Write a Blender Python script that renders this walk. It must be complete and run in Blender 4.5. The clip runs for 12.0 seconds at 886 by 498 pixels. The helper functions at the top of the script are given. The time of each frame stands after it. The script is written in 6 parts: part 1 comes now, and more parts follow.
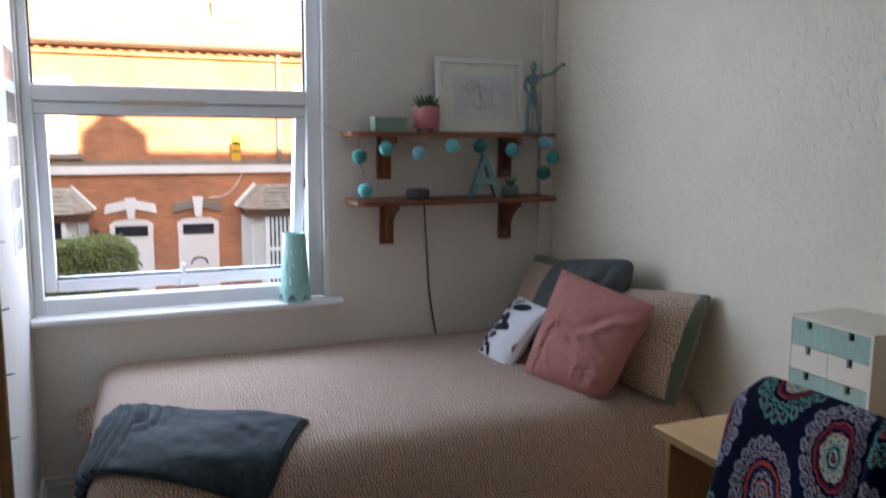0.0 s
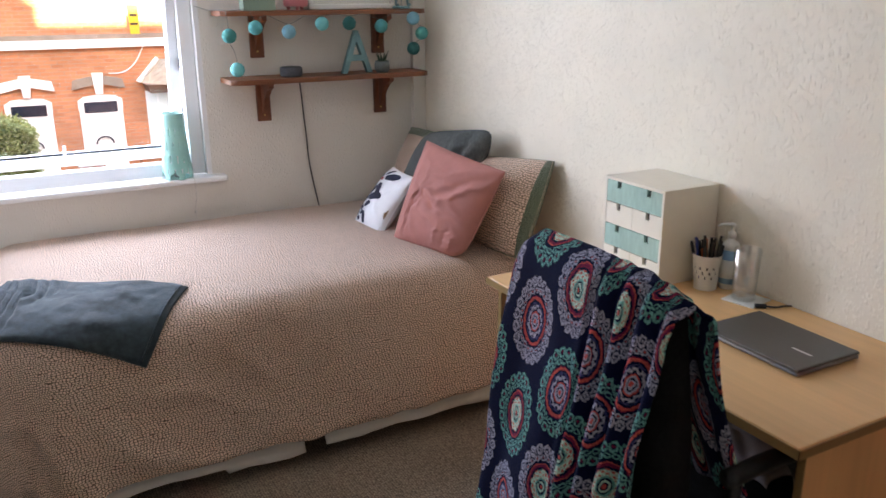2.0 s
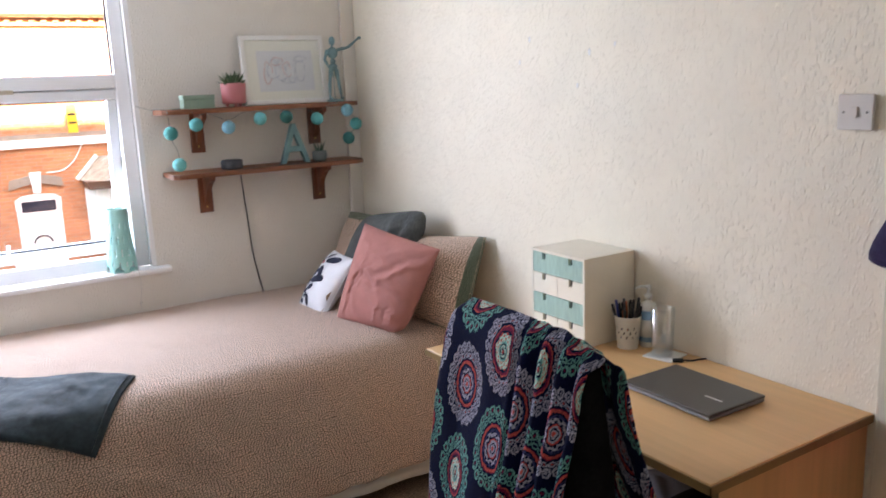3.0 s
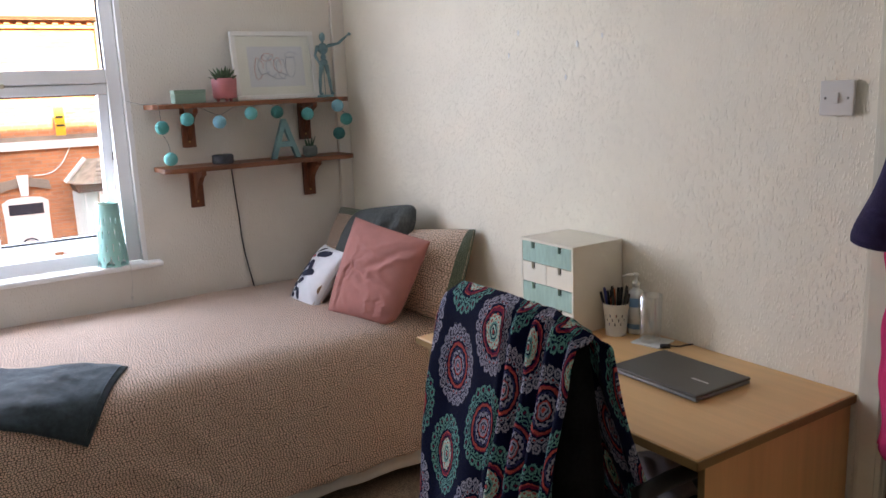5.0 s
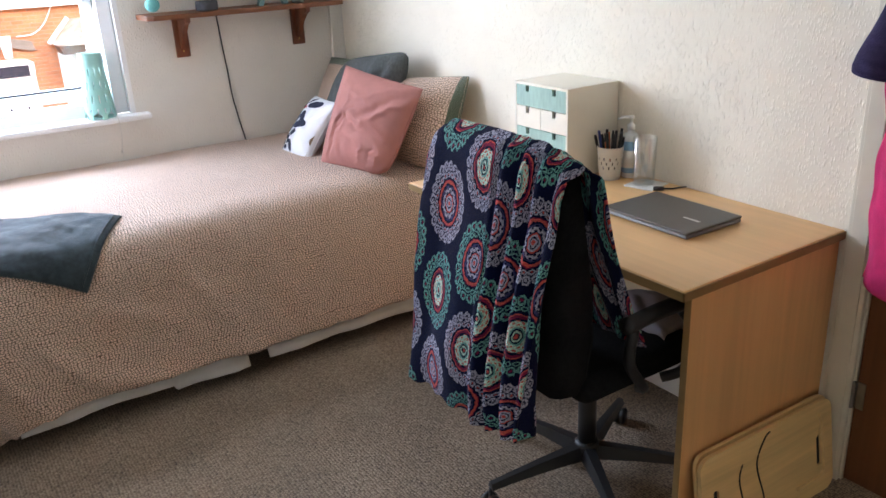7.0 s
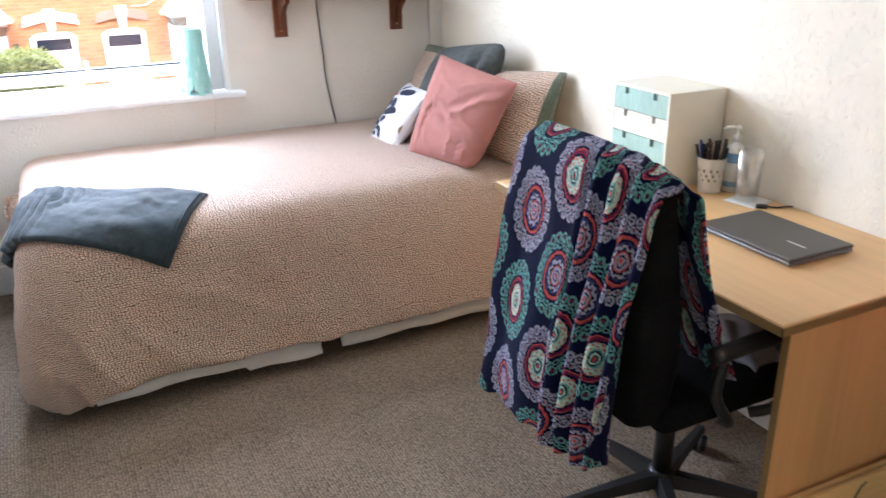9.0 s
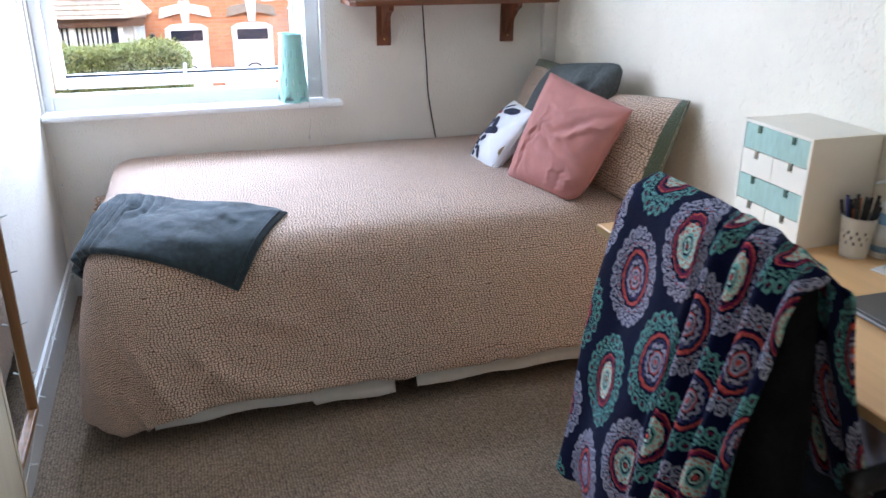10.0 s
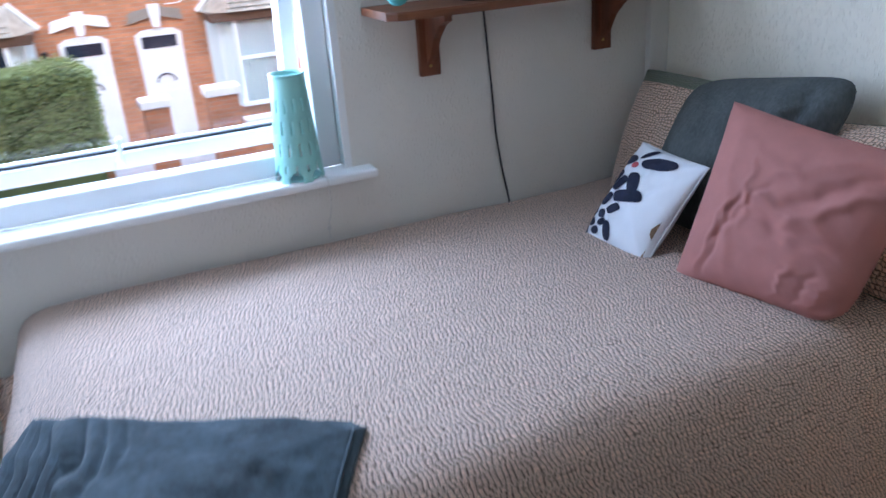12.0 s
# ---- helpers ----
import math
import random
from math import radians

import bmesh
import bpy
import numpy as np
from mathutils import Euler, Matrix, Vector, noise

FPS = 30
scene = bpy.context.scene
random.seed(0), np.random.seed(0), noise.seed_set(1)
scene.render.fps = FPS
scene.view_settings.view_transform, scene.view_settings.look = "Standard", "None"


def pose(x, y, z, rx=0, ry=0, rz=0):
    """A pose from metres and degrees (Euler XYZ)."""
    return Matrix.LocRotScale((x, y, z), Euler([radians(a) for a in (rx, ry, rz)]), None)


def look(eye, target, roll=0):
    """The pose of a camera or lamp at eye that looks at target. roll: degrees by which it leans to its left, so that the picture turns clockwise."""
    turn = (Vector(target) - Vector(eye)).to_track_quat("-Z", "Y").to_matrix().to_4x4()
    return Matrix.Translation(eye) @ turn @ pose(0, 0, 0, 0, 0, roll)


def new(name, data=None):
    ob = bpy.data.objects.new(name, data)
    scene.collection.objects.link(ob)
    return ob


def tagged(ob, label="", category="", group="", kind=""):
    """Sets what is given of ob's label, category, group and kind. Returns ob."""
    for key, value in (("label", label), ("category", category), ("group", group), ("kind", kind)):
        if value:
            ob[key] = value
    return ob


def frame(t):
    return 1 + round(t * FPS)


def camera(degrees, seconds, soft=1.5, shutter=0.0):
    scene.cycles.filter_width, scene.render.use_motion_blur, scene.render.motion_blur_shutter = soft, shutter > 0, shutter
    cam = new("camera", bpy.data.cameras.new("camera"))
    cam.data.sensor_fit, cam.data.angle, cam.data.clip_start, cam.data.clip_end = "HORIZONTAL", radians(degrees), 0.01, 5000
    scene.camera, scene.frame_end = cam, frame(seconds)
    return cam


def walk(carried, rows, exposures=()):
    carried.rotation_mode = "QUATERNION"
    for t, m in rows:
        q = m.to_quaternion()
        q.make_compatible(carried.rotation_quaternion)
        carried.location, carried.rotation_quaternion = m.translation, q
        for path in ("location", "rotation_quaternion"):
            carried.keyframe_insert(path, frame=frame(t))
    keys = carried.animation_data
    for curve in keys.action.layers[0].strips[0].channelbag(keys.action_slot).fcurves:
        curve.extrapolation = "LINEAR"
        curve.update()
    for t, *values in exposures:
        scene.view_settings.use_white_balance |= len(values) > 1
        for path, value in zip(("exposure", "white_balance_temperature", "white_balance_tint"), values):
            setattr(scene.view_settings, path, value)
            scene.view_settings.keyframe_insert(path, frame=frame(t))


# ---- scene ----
cam = camera(57.6, 12.0, shutter=0.5)
PATH = [
    (0, (0.52, 0.376, 1.526), (1.292, 2.198, 1.238), 0.5),
    (0.5, (0.54, 0.353, 1.549), (1.379, 2.108, 1.085), 0.2),
    (1, (0.567, 0.265, 1.551), (1.483, 1.962, 1.023), 0.6),
    (1.5, (0.629, 0.144, 1.574), (1.521, 1.837, 0.991), 1.1),
    (2, (0.618, 0.05, 1.58), (1.524, 1.729, 0.981), -0.3),
    (2.5, (0.596, -0.06, 1.593), (1.558, 1.617, 1.08), -1.7),
    (3, (0.572, -0.106, 1.602), (1.618, 1.549, 1.195), -2.3),
    (3.5, (0.54, -0.117, 1.603), (1.65, 1.507, 1.24), -1.9),
    (5.5, (0.549, -0.143, 1.536), (1.601, 1.501, 1.098), -2.3),
    (6, (0.554, -0.148, 1.518), (1.604, 1.472, 0.995), -2.4),
    (6.5, (0.56, -0.142, 1.501), (1.6, 1.453, 0.889), -2.7),
    (7, (0.556, -0.144, 1.487), (1.568, 1.425, 0.772), -2.8),
    (9, (0.614, -0.068, 1.497), (1.439, 1.596, 0.757), -0.8),
    (9.5, (0.704, 0.013, 1.505), (1.388, 1.758, 0.808), -0.2),
    (10, (0.789, 0.175, 1.512), (1.367, 1.942, 0.775), 0.4),
    (10.5, (0.819, 0.494, 1.504), (1.347, 2.259, 0.728), -1.2),
    (11, (0.818, 0.852, 1.488), (1.351, 2.621, 0.721), -2.2),
    (11.5, (0.808, 1.23, 1.472), (1.357, 2.991, 0.698), -2.4),
    (12, (0.751, 1.621, 1.478), (1.485, 3.308, 0.692), -4.1),
]
walk(cam, [(t, look(eye, target, roll)) for t, eye, target, roll in PATH],
     exposures=[(0.0, 2.7, 7700, 18), (0.5, 2.72, 7900, 20), (1.0, 3.15, 8000, 20), (1.5, 3.45, 8200, 21), (2.5, 3.9, 8400, 23), (3.5, 3.8, 8400, 23), (5.5, 3.42, 8500, 23), (6.0, 3.95, 8300, 21), (6.5, 4.1, 8100, 20), (7.0, 4.25, 8000, 19), (9.0, 4.65, 7900, 19), (9.5, 4.25, 7500, 18), (10.5, 4.05, 7200, 17), (11.5, 3.65, 6900, 15), (12.0, 3.35, 6300, 14)])

# ---- world, sun, light ----
SUN_EL, SUN_AZ = 30.0, 0.0     # elevation; how far the sun stands round to the west of straight behind the house
world = bpy.data.worlds.new("sky")
scene.world = world
world.use_nodes = True
wn = world.node_tree.nodes
sky = wn.new("ShaderNodeTexSky")
sky.sky_type, sky.sun_disc = "NISHITA", False
sky.sun_elevation, sky.sun_rotation = radians(SUN_EL), radians(180 + SUN_AZ)
world.node_tree.links.new(sky.outputs[0], wn["Background"].inputs[0])
wn["Background"].inputs[1].default_value = 0.15
sun = bpy.data.lights.new("sun", "SUN")
sun.energy, sun.angle, sun.color = 5.0, radians(0.5), (1.0, 0.90, 0.76)
sun_ob = new("sun", sun)
sun_ob.matrix_world = look((-30 * math.tan(radians(SUN_AZ)), -30, 30 * math.tan(radians(SUN_EL))), (0, 0, 0))
area = bpy.data.lights.new("window_daylight", "AREA")
area.shape, area.size, area.size_y, area.energy, area.color = "RECTANGLE", 0.95, 1.3, 6.6, (0.47, 0.67, 1.0)
new("window_daylight", area).matrix_world = look((0.85, 4.04, 1.58), (1.55, 1.2, 0.85))

# ---- materials ----


def mat(name, color, rough=0.6, metal=0.0, scale=20.0, vary=0.12, bump=0.0, bump_scale=None, stretch=(1, 1, 1), coat=0.0, second=None, detail=6.0):
    """A painted or solid surface: base colour varied at two scales, with fine relief."""
    m = bpy.data.materials.new(name)
    m.use_nodes = True
    n, l = m.node_tree.nodes, m.node_tree.links
    b = n["Principled BSDF"]
    b.inputs["Roughness"].default_value, b.inputs["Metallic"].default_value = rough, metal
    b.inputs["Coat Weight"].default_value = coat
    tc = n.new("ShaderNodeTexCoord")
    mp = n.new("ShaderNodeMapping")
    mp.inputs["Scale"].default_value = stretch
    l.new(tc.outputs["Object"], mp.inputs[0])
    big, fine = n.new("ShaderNodeTexNoise"), n.new("ShaderNodeTexNoise")
    big.inputs["Scale"].default_value, fine.inputs["Scale"].default_value = scale * 0.12, scale
    fine.inputs["Detail"].default_value = detail
    add = n.new("ShaderNodeMath")
    add.operation = "ADD"
    ramp = n.new("ShaderNodeValToRGB")
    for t in (big, fine):
        l.new(mp.outputs[0], t.inputs["Vector"])
    half = n.new("ShaderNodeMath")
    half.operation = "MULTIPLY"
    half.inputs[1].default_value = 0.5
    l.new(big.outputs["Fac"], add.inputs[0])
    l.new(fine.outputs["Fac"], add.inputs[1])
    l.new(add.outputs[0], half.inputs[0])
    l.new(half.outputs[0], ramp.inputs[0])
    lo = second or [c * (1 - vary) for c in color]
    hi = color if second else [min(1, c * (1 + vary)) for c in color]
    ramp.color_ramp.elements[0].position, ramp.color_ramp.elements[1].position = 0.35, 0.65
    ramp.color_ramp.elements[0].color, ramp.color_ramp.elements[1].color = (*lo, 1), (*hi, 1)
    l.new(ramp.outputs[0], b.inputs["Base Color"])
    if bump:
        bp = n.new("ShaderNodeBump")
        bp.inputs["Strength"].default_value, bp.inputs["Distance"].default_value = bump, 0.004
        rel = n.new("ShaderNodeTexNoise")
        rel.inputs["Scale"].default_value, rel.inputs["Detail"].default_value = bump_scale or scale * 2, 4
        l.new(mp.outputs[0], rel.inputs["Vector"])
        l.new(rel.outputs["Fac"], bp.inputs["Height"])
        l.new(bp.outputs[0], b.inputs["Normal"])
    return m


def nodes_of(m):
    return m.node_tree.nodes, m.node_tree.links, m.node_tree.nodes["Principled BSDF"]


def math_node(n, l, op, a, b=None, c=None):
    k = n.new("ShaderNodeMath")
    k.operation = op
    for slot, v in enumerate((a, b, c)):
        if v is None:
            continue
        if isinstance(v, (int, float)):
            k.inputs[slot].default_value = v
        else:
            l.new(v, k.inputs[slot])
    return k.outputs[0]


def ramp_node(n, l, fac, stops, constant=False):
    r = n.new("ShaderNodeValToRGB")
    r.color_ramp.interpolation = "CONSTANT" if constant else "LINEAR"
    e = r.color_ramp.elements
    while len(e) < len(stops):
        e.new(0.5)
    for k, (p, c) in zip(e, stops):
        k.position, k.color = p, (*c, 1)
    l.new(fac, r.inputs[0])
    return r.outputs[0]


def mix_node(n, l, fac, a, b, blend="MIX"):
    k = n.new("ShaderNodeMix")
    k.data_type, k.blend_type = "RGBA", blend
    for slot, v in ((0, fac), (6, a), (7, b)):
        if isinstance(v, (int, float)):
            k.inputs[slot].default_value = v
        elif isinstance(v, tuple):
            k.inputs[slot].default_value = (*v, 1)
        else:
            l.new(v, k.inputs[slot])
    return k.outputs[2]


def bump_node(n, l, b, height, strength, distance):
    k = n.new("ShaderNodeBump")
    k.inputs["Strength"].default_value, k.inputs["Distance"].default_value = strength, distance
    l.new(height, k.inputs["Height"])
    l.new(k.outputs[0], b.inputs["Normal"])


def tex(n, l, kind, vector, scale, **settings):
    k = n.new(kind)
    k.inputs["Scale"].default_value = scale
    for key, v in settings.items():
        k.inputs[key].default_value = v
    l.new(vector, k.inputs["Vector"])
    return k


def coords(n, l, which, stretch):
    tc, mp = n.new("ShaderNodeTexCoord"), n.new("ShaderNodeMapping")
    mp.inputs["Scale"].default_value = stretch
    l.new(tc.outputs[which], mp.inputs[0])
    return mp.outputs[0]


def woodchip(name, color, depth):
    """Painted textured wallpaper: raised drops, longer than wide, over a faint mottle."""
    m = mat(name, color, 0.7, scale=6, vary=0.035)
    n, l, b = nodes_of(m)
    p = coords(n, l, "Object", (1, 1.6, 0.5))
    warp = tex(n, l, "ShaderNodeTexNoise", p, 40)
    off = n.new("ShaderNodeVectorMath")
    off.operation = "MULTIPLY_ADD"
    off.inputs[1].default_value = (0.006, 0.006, 0.006)
    l.new(warp.outputs["Color"], off.inputs[0])
    l.new(p, off.inputs[2])
    v = tex(n, l, "ShaderNodeTexVoronoi", off.outputs[0], 112)
    drops = ramp_node(n, l, v.outputs["Distance"], [(0.0, (1, 1, 1)), (0.15, (0.85, 0.85, 0.85)), (0.48, (0, 0, 0))])
    where = tex(n, l, "ShaderNodeTexNoise", p, 55, Detail=2)
    keep = ramp_node(n, l, where.outputs["Fac"], [(0.36, (0, 0, 0)), (0.46, (1, 1, 1))])
    fine = tex(n, l, "ShaderNodeTexNoise", p, 130, Detail=3)
    h = math_node(n, l, "MULTIPLY", drops, keep)
    h = math_node(n, l, "MULTIPLY_ADD", fine.outputs["Fac"], 0.25, h)
    bump_node(n, l, b, h, 1.0, depth)
    return m


def tufted(name, high, low, scale=(92, 150)):
    """Fleece gathered into short rows of tufts, the gaps coloured dark for the shade in them; laid by the cloth's own
    metres.
    """
    m = mat(name, high, 0.95, scale=10, vary=0.05)
    n, l, b = nodes_of(m)
    b.inputs["Sheen Weight"].default_value, b.inputs["Sheen Roughness"].default_value = 0.3, 0.4
    uv = coords(n, l, "UV", (scale[0], scale[1], 1))
    warp = tex(n, l, "ShaderNodeTexNoise", uv, 0.28, Detail=3)
    off = n.new("ShaderNodeVectorMath")
    off.operation = "MULTIPLY_ADD"
    off.inputs[1].default_value = (2.2, 3.0, 0)
    l.new(warp.outputs["Color"], off.inputs[0])
    l.new(uv, off.inputs[2])
    sep = n.new("ShaderNodeSeparateXYZ")
    l.new(off.outputs[0], sep.inputs[0])
    row = math_node(n, l, "FLOOR", sep.outputs[1])
    odd = n.new("ShaderNodeTexWhiteNoise")
    odd.noise_dimensions = "1D"
    l.new(row, odd.inputs["W"])
    along = math_node(n, l, "MULTIPLY_ADD", odd.outputs["Value"], 7.0, sep.outputs[0])
    rows = math_node(n, l, "MULTIPLY", math_node(n, l, "ABSOLUTE", math_node(n, l, "SUBTRACT", math_node(n, l, "FRACT", sep.outputs[1]), 0.5)), 2.0)
    cols = math_node(n, l, "MULTIPLY", math_node(n, l, "ABSOLUTE", math_node(n, l, "SUBTRACT", math_node(n, l, "FRACT", along), 0.5)), 1.94)
    fine = tex(n, l, "ShaderNodeTexNoise", uv, 1.4, Detail=3)
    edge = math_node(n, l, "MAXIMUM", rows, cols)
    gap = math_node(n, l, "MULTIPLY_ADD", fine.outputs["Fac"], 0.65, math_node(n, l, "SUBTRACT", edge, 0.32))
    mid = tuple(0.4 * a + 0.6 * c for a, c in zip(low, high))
    # low paints the shade that falls between the tufts
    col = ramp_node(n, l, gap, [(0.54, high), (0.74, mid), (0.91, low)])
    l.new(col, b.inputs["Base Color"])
    bump_node(n, l, b, math_node(n, l, "MULTIPLY", gap, -1.0), 1.0, 0.004)
    return m


def medallions(name):
    """Navy fleece printed with staggered round medallions of scalloped rings."""
    m = mat(name, (0.012, 0.016, 0.06), 0.95, scale=40, vary=0.2)
    n, l, b = nodes_of(m)
    b.inputs["Sheen Weight"].default_value = 0.02
    b.inputs["Specular IOR Level"].default_value = 0.1
    uv = coords(n, l, "UV", (1, 1, 1))
    wob = tex(n, l, "ShaderNodeTexNoise", uv, 70, Detail=5)
    off = n.new("ShaderNodeVectorMath")
    off.operation = "MULTIPLY_ADD"
    off.inputs[1].default_value = (0.014, 0.014, 0)
    l.new(wob.outputs["Color"], off.inputs[0])
    l.new(uv, off.inputs[2])
    sep = n.new("ShaderNodeSeparateXYZ")
    l.new(off.outputs[0], sep.inputs[0])
    u = math_node(n, l, "DIVIDE", sep.outputs[0], 0.182)
    col = math_node(n, l, "FLOOR", u)
    odd = math_node(n, l, "FLOORED_MODULO", col, 2.0)
    v = math_node(n, l, "MULTIPLY_ADD", odd, 0.5, math_node(n, l, "DIVIDE", sep.outputs[1], 0.254))
    row = math_node(n, l, "FLOOR", v)
    fu = math_node(n, l, "MULTIPLY", math_node(n, l, "SUBTRACT", math_node(n, l, "SUBTRACT", u, col), 0.5), 0.182 / 0.097)
    fv = math_node(n, l, "MULTIPLY", math_node(n, l, "SUBTRACT", math_node(n, l, "SUBTRACT", v, row), 0.5), 0.254 / 0.122)
    r = math_node(n, l, "SQRT", math_node(n, l, "ADD", math_node(n, l, "MULTIPLY", fu, fu), math_node(n, l, "MULTIPLY", fv, fv)))
    r = math_node(n, l, "MULTIPLY", r, 1.06)
    ang = math_node(n, l, "ARCTAN2", fv, fu)
    navy, coral, lilac, teal, wine = (0.003, 0.006, 0.032), (0.58, 0.09, 0.08), (0.38, 0.39, 0.50), (0.12, 0.37, 0.34), (0.20, 0.014, 0.05)
    pale, dusk = (0.42, 0.66, 0.56), (0.05, 0.05, 0.15)
    row2 = math_node(n, l, "FLOORED_MODULO", math_node(n, l, "ADD", row, 1.0), 2.0)
    par = math_node(n, l, "FLOORED_MODULO", math_node(n, l, "ADD", col, row), 2.0)
    # the heart: an eye in rings, spotted, inside one solid band
    warm = ramp_node(n, l, r, [(0.0, coral), (0.055, lilac), (0.10, navy), (0.135, lilac), (0.19, coral), (0.225, navy), (0.26, lilac), (0.37, dusk), (0.43, navy), (0.48, coral), (0.55, wine), (0.57, navy)], True)
    cool = ramp_node(n, l, r, [(0.0, coral), (0.045, navy), (0.085, pale), (0.13, navy), (0.175, teal), (0.22, pale), (0.39, navy), (0.46, wine), (0.52, coral), (0.55, navy)], True)
    both = mix_node(n, l, par, warm, cool)
    spots = math_node(n, l, "MULTIPLY", math_node(n, l, "SINE", math_node(n, l, "MULTIPLY", ang, 9.0)), math_node(n, l, "SINE", math_node(n, l, "MULTIPLY", r, 50.0)))
    zone = math_node(n, l, "MULTIPLY", math_node(n, l, "GREATER_THAN", r, 0.23), math_node(n, l, "LESS_THAN", r, 0.42))
    both = mix_node(n, l, math_node(n, l, "MULTIPLY", zone, math_node(n, l, "GREATER_THAN", spots, 0.30)), both, mix_node(n, l, par, navy, coral))
    # the rim: two rings of petals, each a pale outline round a dark drop
    rim_col = mix_node(n, l, row2, lilac, teal)

    fuzz = math_node(n, l, "SUBTRACT", tex(n, l, "ShaderNodeTexNoise", uv, 230, Detail=2).outputs["Fac"], 0.5)

    def petals(base, count, phase, r0, r1, heart):
        q = math_node(n, l, "FRACT", math_node(n, l, "MULTIPLY_ADD", ang, count / (2 * math.pi), phase))
        du = math_node(n, l, "MULTIPLY", math_node(n, l, "SUBTRACT", q, 0.5), 2.0)
        dv = math_node(n, l, "DIVIDE", math_node(n, l, "SUBTRACT", r, (r0 + r1) / 2), (r1 - r0) / 2)
        d = math_node(n, l, "SQRT", math_node(n, l, "ADD", math_node(n, l, "MULTIPLY", du, du), math_node(n, l, "MULTIPLY", dv, dv)))
        d = math_node(n, l, "MULTIPLY_ADD", fuzz, 0.9, d)
        base = mix_node(n, l, math_node(n, l, "LESS_THAN", d, 0.94), base, rim_col)
        base = mix_node(n, l, math_node(n, l, "LESS_THAN", d, 0.50), base, navy)
        return mix_node(n, l, math_node(n, l, "LESS_THAN", d, 0.24), base, heart)
    both = petals(both, 20, 0.5, 0.74, 1.0, mix_node(n, l, row2, lilac, wine))
    both = petals(both, 20, 0.0, 0.61, 0.75, mix_node(n, l, row2, coral, navy))
    pile = tex(n, l, "ShaderNodeTexNoise", uv, 420, Detail=2)
    tone = math_node(n, l, "MAXIMUM", math_node(n, l, "MULTIPLY_ADD", pile.outputs["Fac"], 3.2, -0.75), 0.12)
    shade = n.new("ShaderNodeVectorMath")
    shade.operation = "SCALE"
    l.new(both, shade.inputs[0])
    l.new(tone, shade.inputs["Scale"])
    l.new(shade.outputs[0], b.inputs["Base Color"])
    bump_node(n, l, b, pile.outputs["Fac"], 0.6, 0.004)
    return m


def loop_carpet(name):
    m = mat(name, (0.25, 0.19, 0.13), 0.95, scale=8, vary=0.08)
    n, l, b = nodes_of(m)
    p = coords(n, l, "Object", (1, 1, 1))
    rows = coords(n, l, "Object", (1, 1.45, 1))
    wob = tex(n, l, "ShaderNodeTexNoise", p, 14, Detail=2)
    off = n.new("ShaderNodeVectorMath")
    off.operation = "MULTIPLY_ADD"
    off.inputs[1].default_value = (0.012, 0.012, 0)
    l.new(wob.outputs["Color"], off.inputs[0])
    l.new(rows, off.inputs[2])
    v = tex(n, l, "ShaderNodeTexVoronoi", off.outputs[0], 105, Randomness=0.45)
    f = tex(n, l, "ShaderNodeTexNoise", p, 260, Detail=2)
    g = tex(n, l, "ShaderNodeTexNoise", p, 4, Detail=5)
    loop = n.new("ShaderNodeSeparateColor")
    l.new(v.outputs["Color"], loop.inputs[0])
    t = math_node(n, l, "MULTIPLY_ADD", v.outputs["Distance"], -0.85, math_node(n, l, "MULTIPLY_ADD", f.outputs["Fac"], 0.45, 0.42))
    t = math_node(n, l, "MULTIPLY_ADD", g.outputs["Fac"], 0.30, math_node(n, l, "MULTIPLY_ADD", loop.outputs[0], 0.16, t))
    c = ramp_node(n, l, t, [(0.15, (0.085, 0.06, 0.042)), (0.50, (0.28, 0.20, 0.14)), (0.90, (0.46, 0.36, 0.26))])
    l.new(c, b.inputs["Base Color"])
    bump_node(n, l, b, math_node(n, l, "MULTIPLY_ADD", f.outputs["Fac"], 0.3, math_node(n, l, "MULTIPLY", v.outputs["Distance"], -1.0)), 1.0, 0.007)
    return m


def brickwork(name, tint=(0.47, 0.185, 0.085)):
    m = mat(name, tint, 0.85, scale=4, vary=0.1)
    n, l, b = nodes_of(m)
    tc, mp = n.new("ShaderNodeTexCoord"), n.new("ShaderNodeMapping")
    mp.inputs["Rotation"].default_value = (radians(-90), 0, 0)
    l.new(tc.outputs["Object"], mp.inputs[0])
    k = n.new("ShaderNodeTexBrick")
    k.inputs["Scale"].default_value, k.inputs["Brick Width"].default_value, k.inputs["Row Height"].default_value = 1.0, 0.225, 0.075
    k.inputs["Mortar Size"].default_value, k.inputs["Bias"].default_value = 0.006, -0.1
    k.inputs["Color1"].default_value = (*tint, 1)
    k.inputs["Color2"].default_value = (tint[0] * 1.3, tint[1] * 1.4, tint[2] * 1.4, 1)
    k.inputs["Mortar"].default_value = (0.36, 0.27, 0.2, 1)
    l.new(mp.outputs[0], k.inputs["Vector"])
    g = tex(n, l, "ShaderNodeTexNoise", tc.outputs["Object"], 1.2, Detail=5)
    dirt = ramp_node(n, l, g.outputs["Fac"], [(0.3, (0.72, 0.68, 0.66)), (0.7, (1.05, 1.0, 1.0))])
    l.new(mix_node(n, l, 1.0, k.outputs["Color"], dirt, "MULTIPLY"), b.inputs["Base Color"])
    inv = math_node(n, l, "SUBTRACT", 1.0, k.outputs["Fac"])
    bump_node(n, l, b, inv, 0.6, 0.01)
    return m


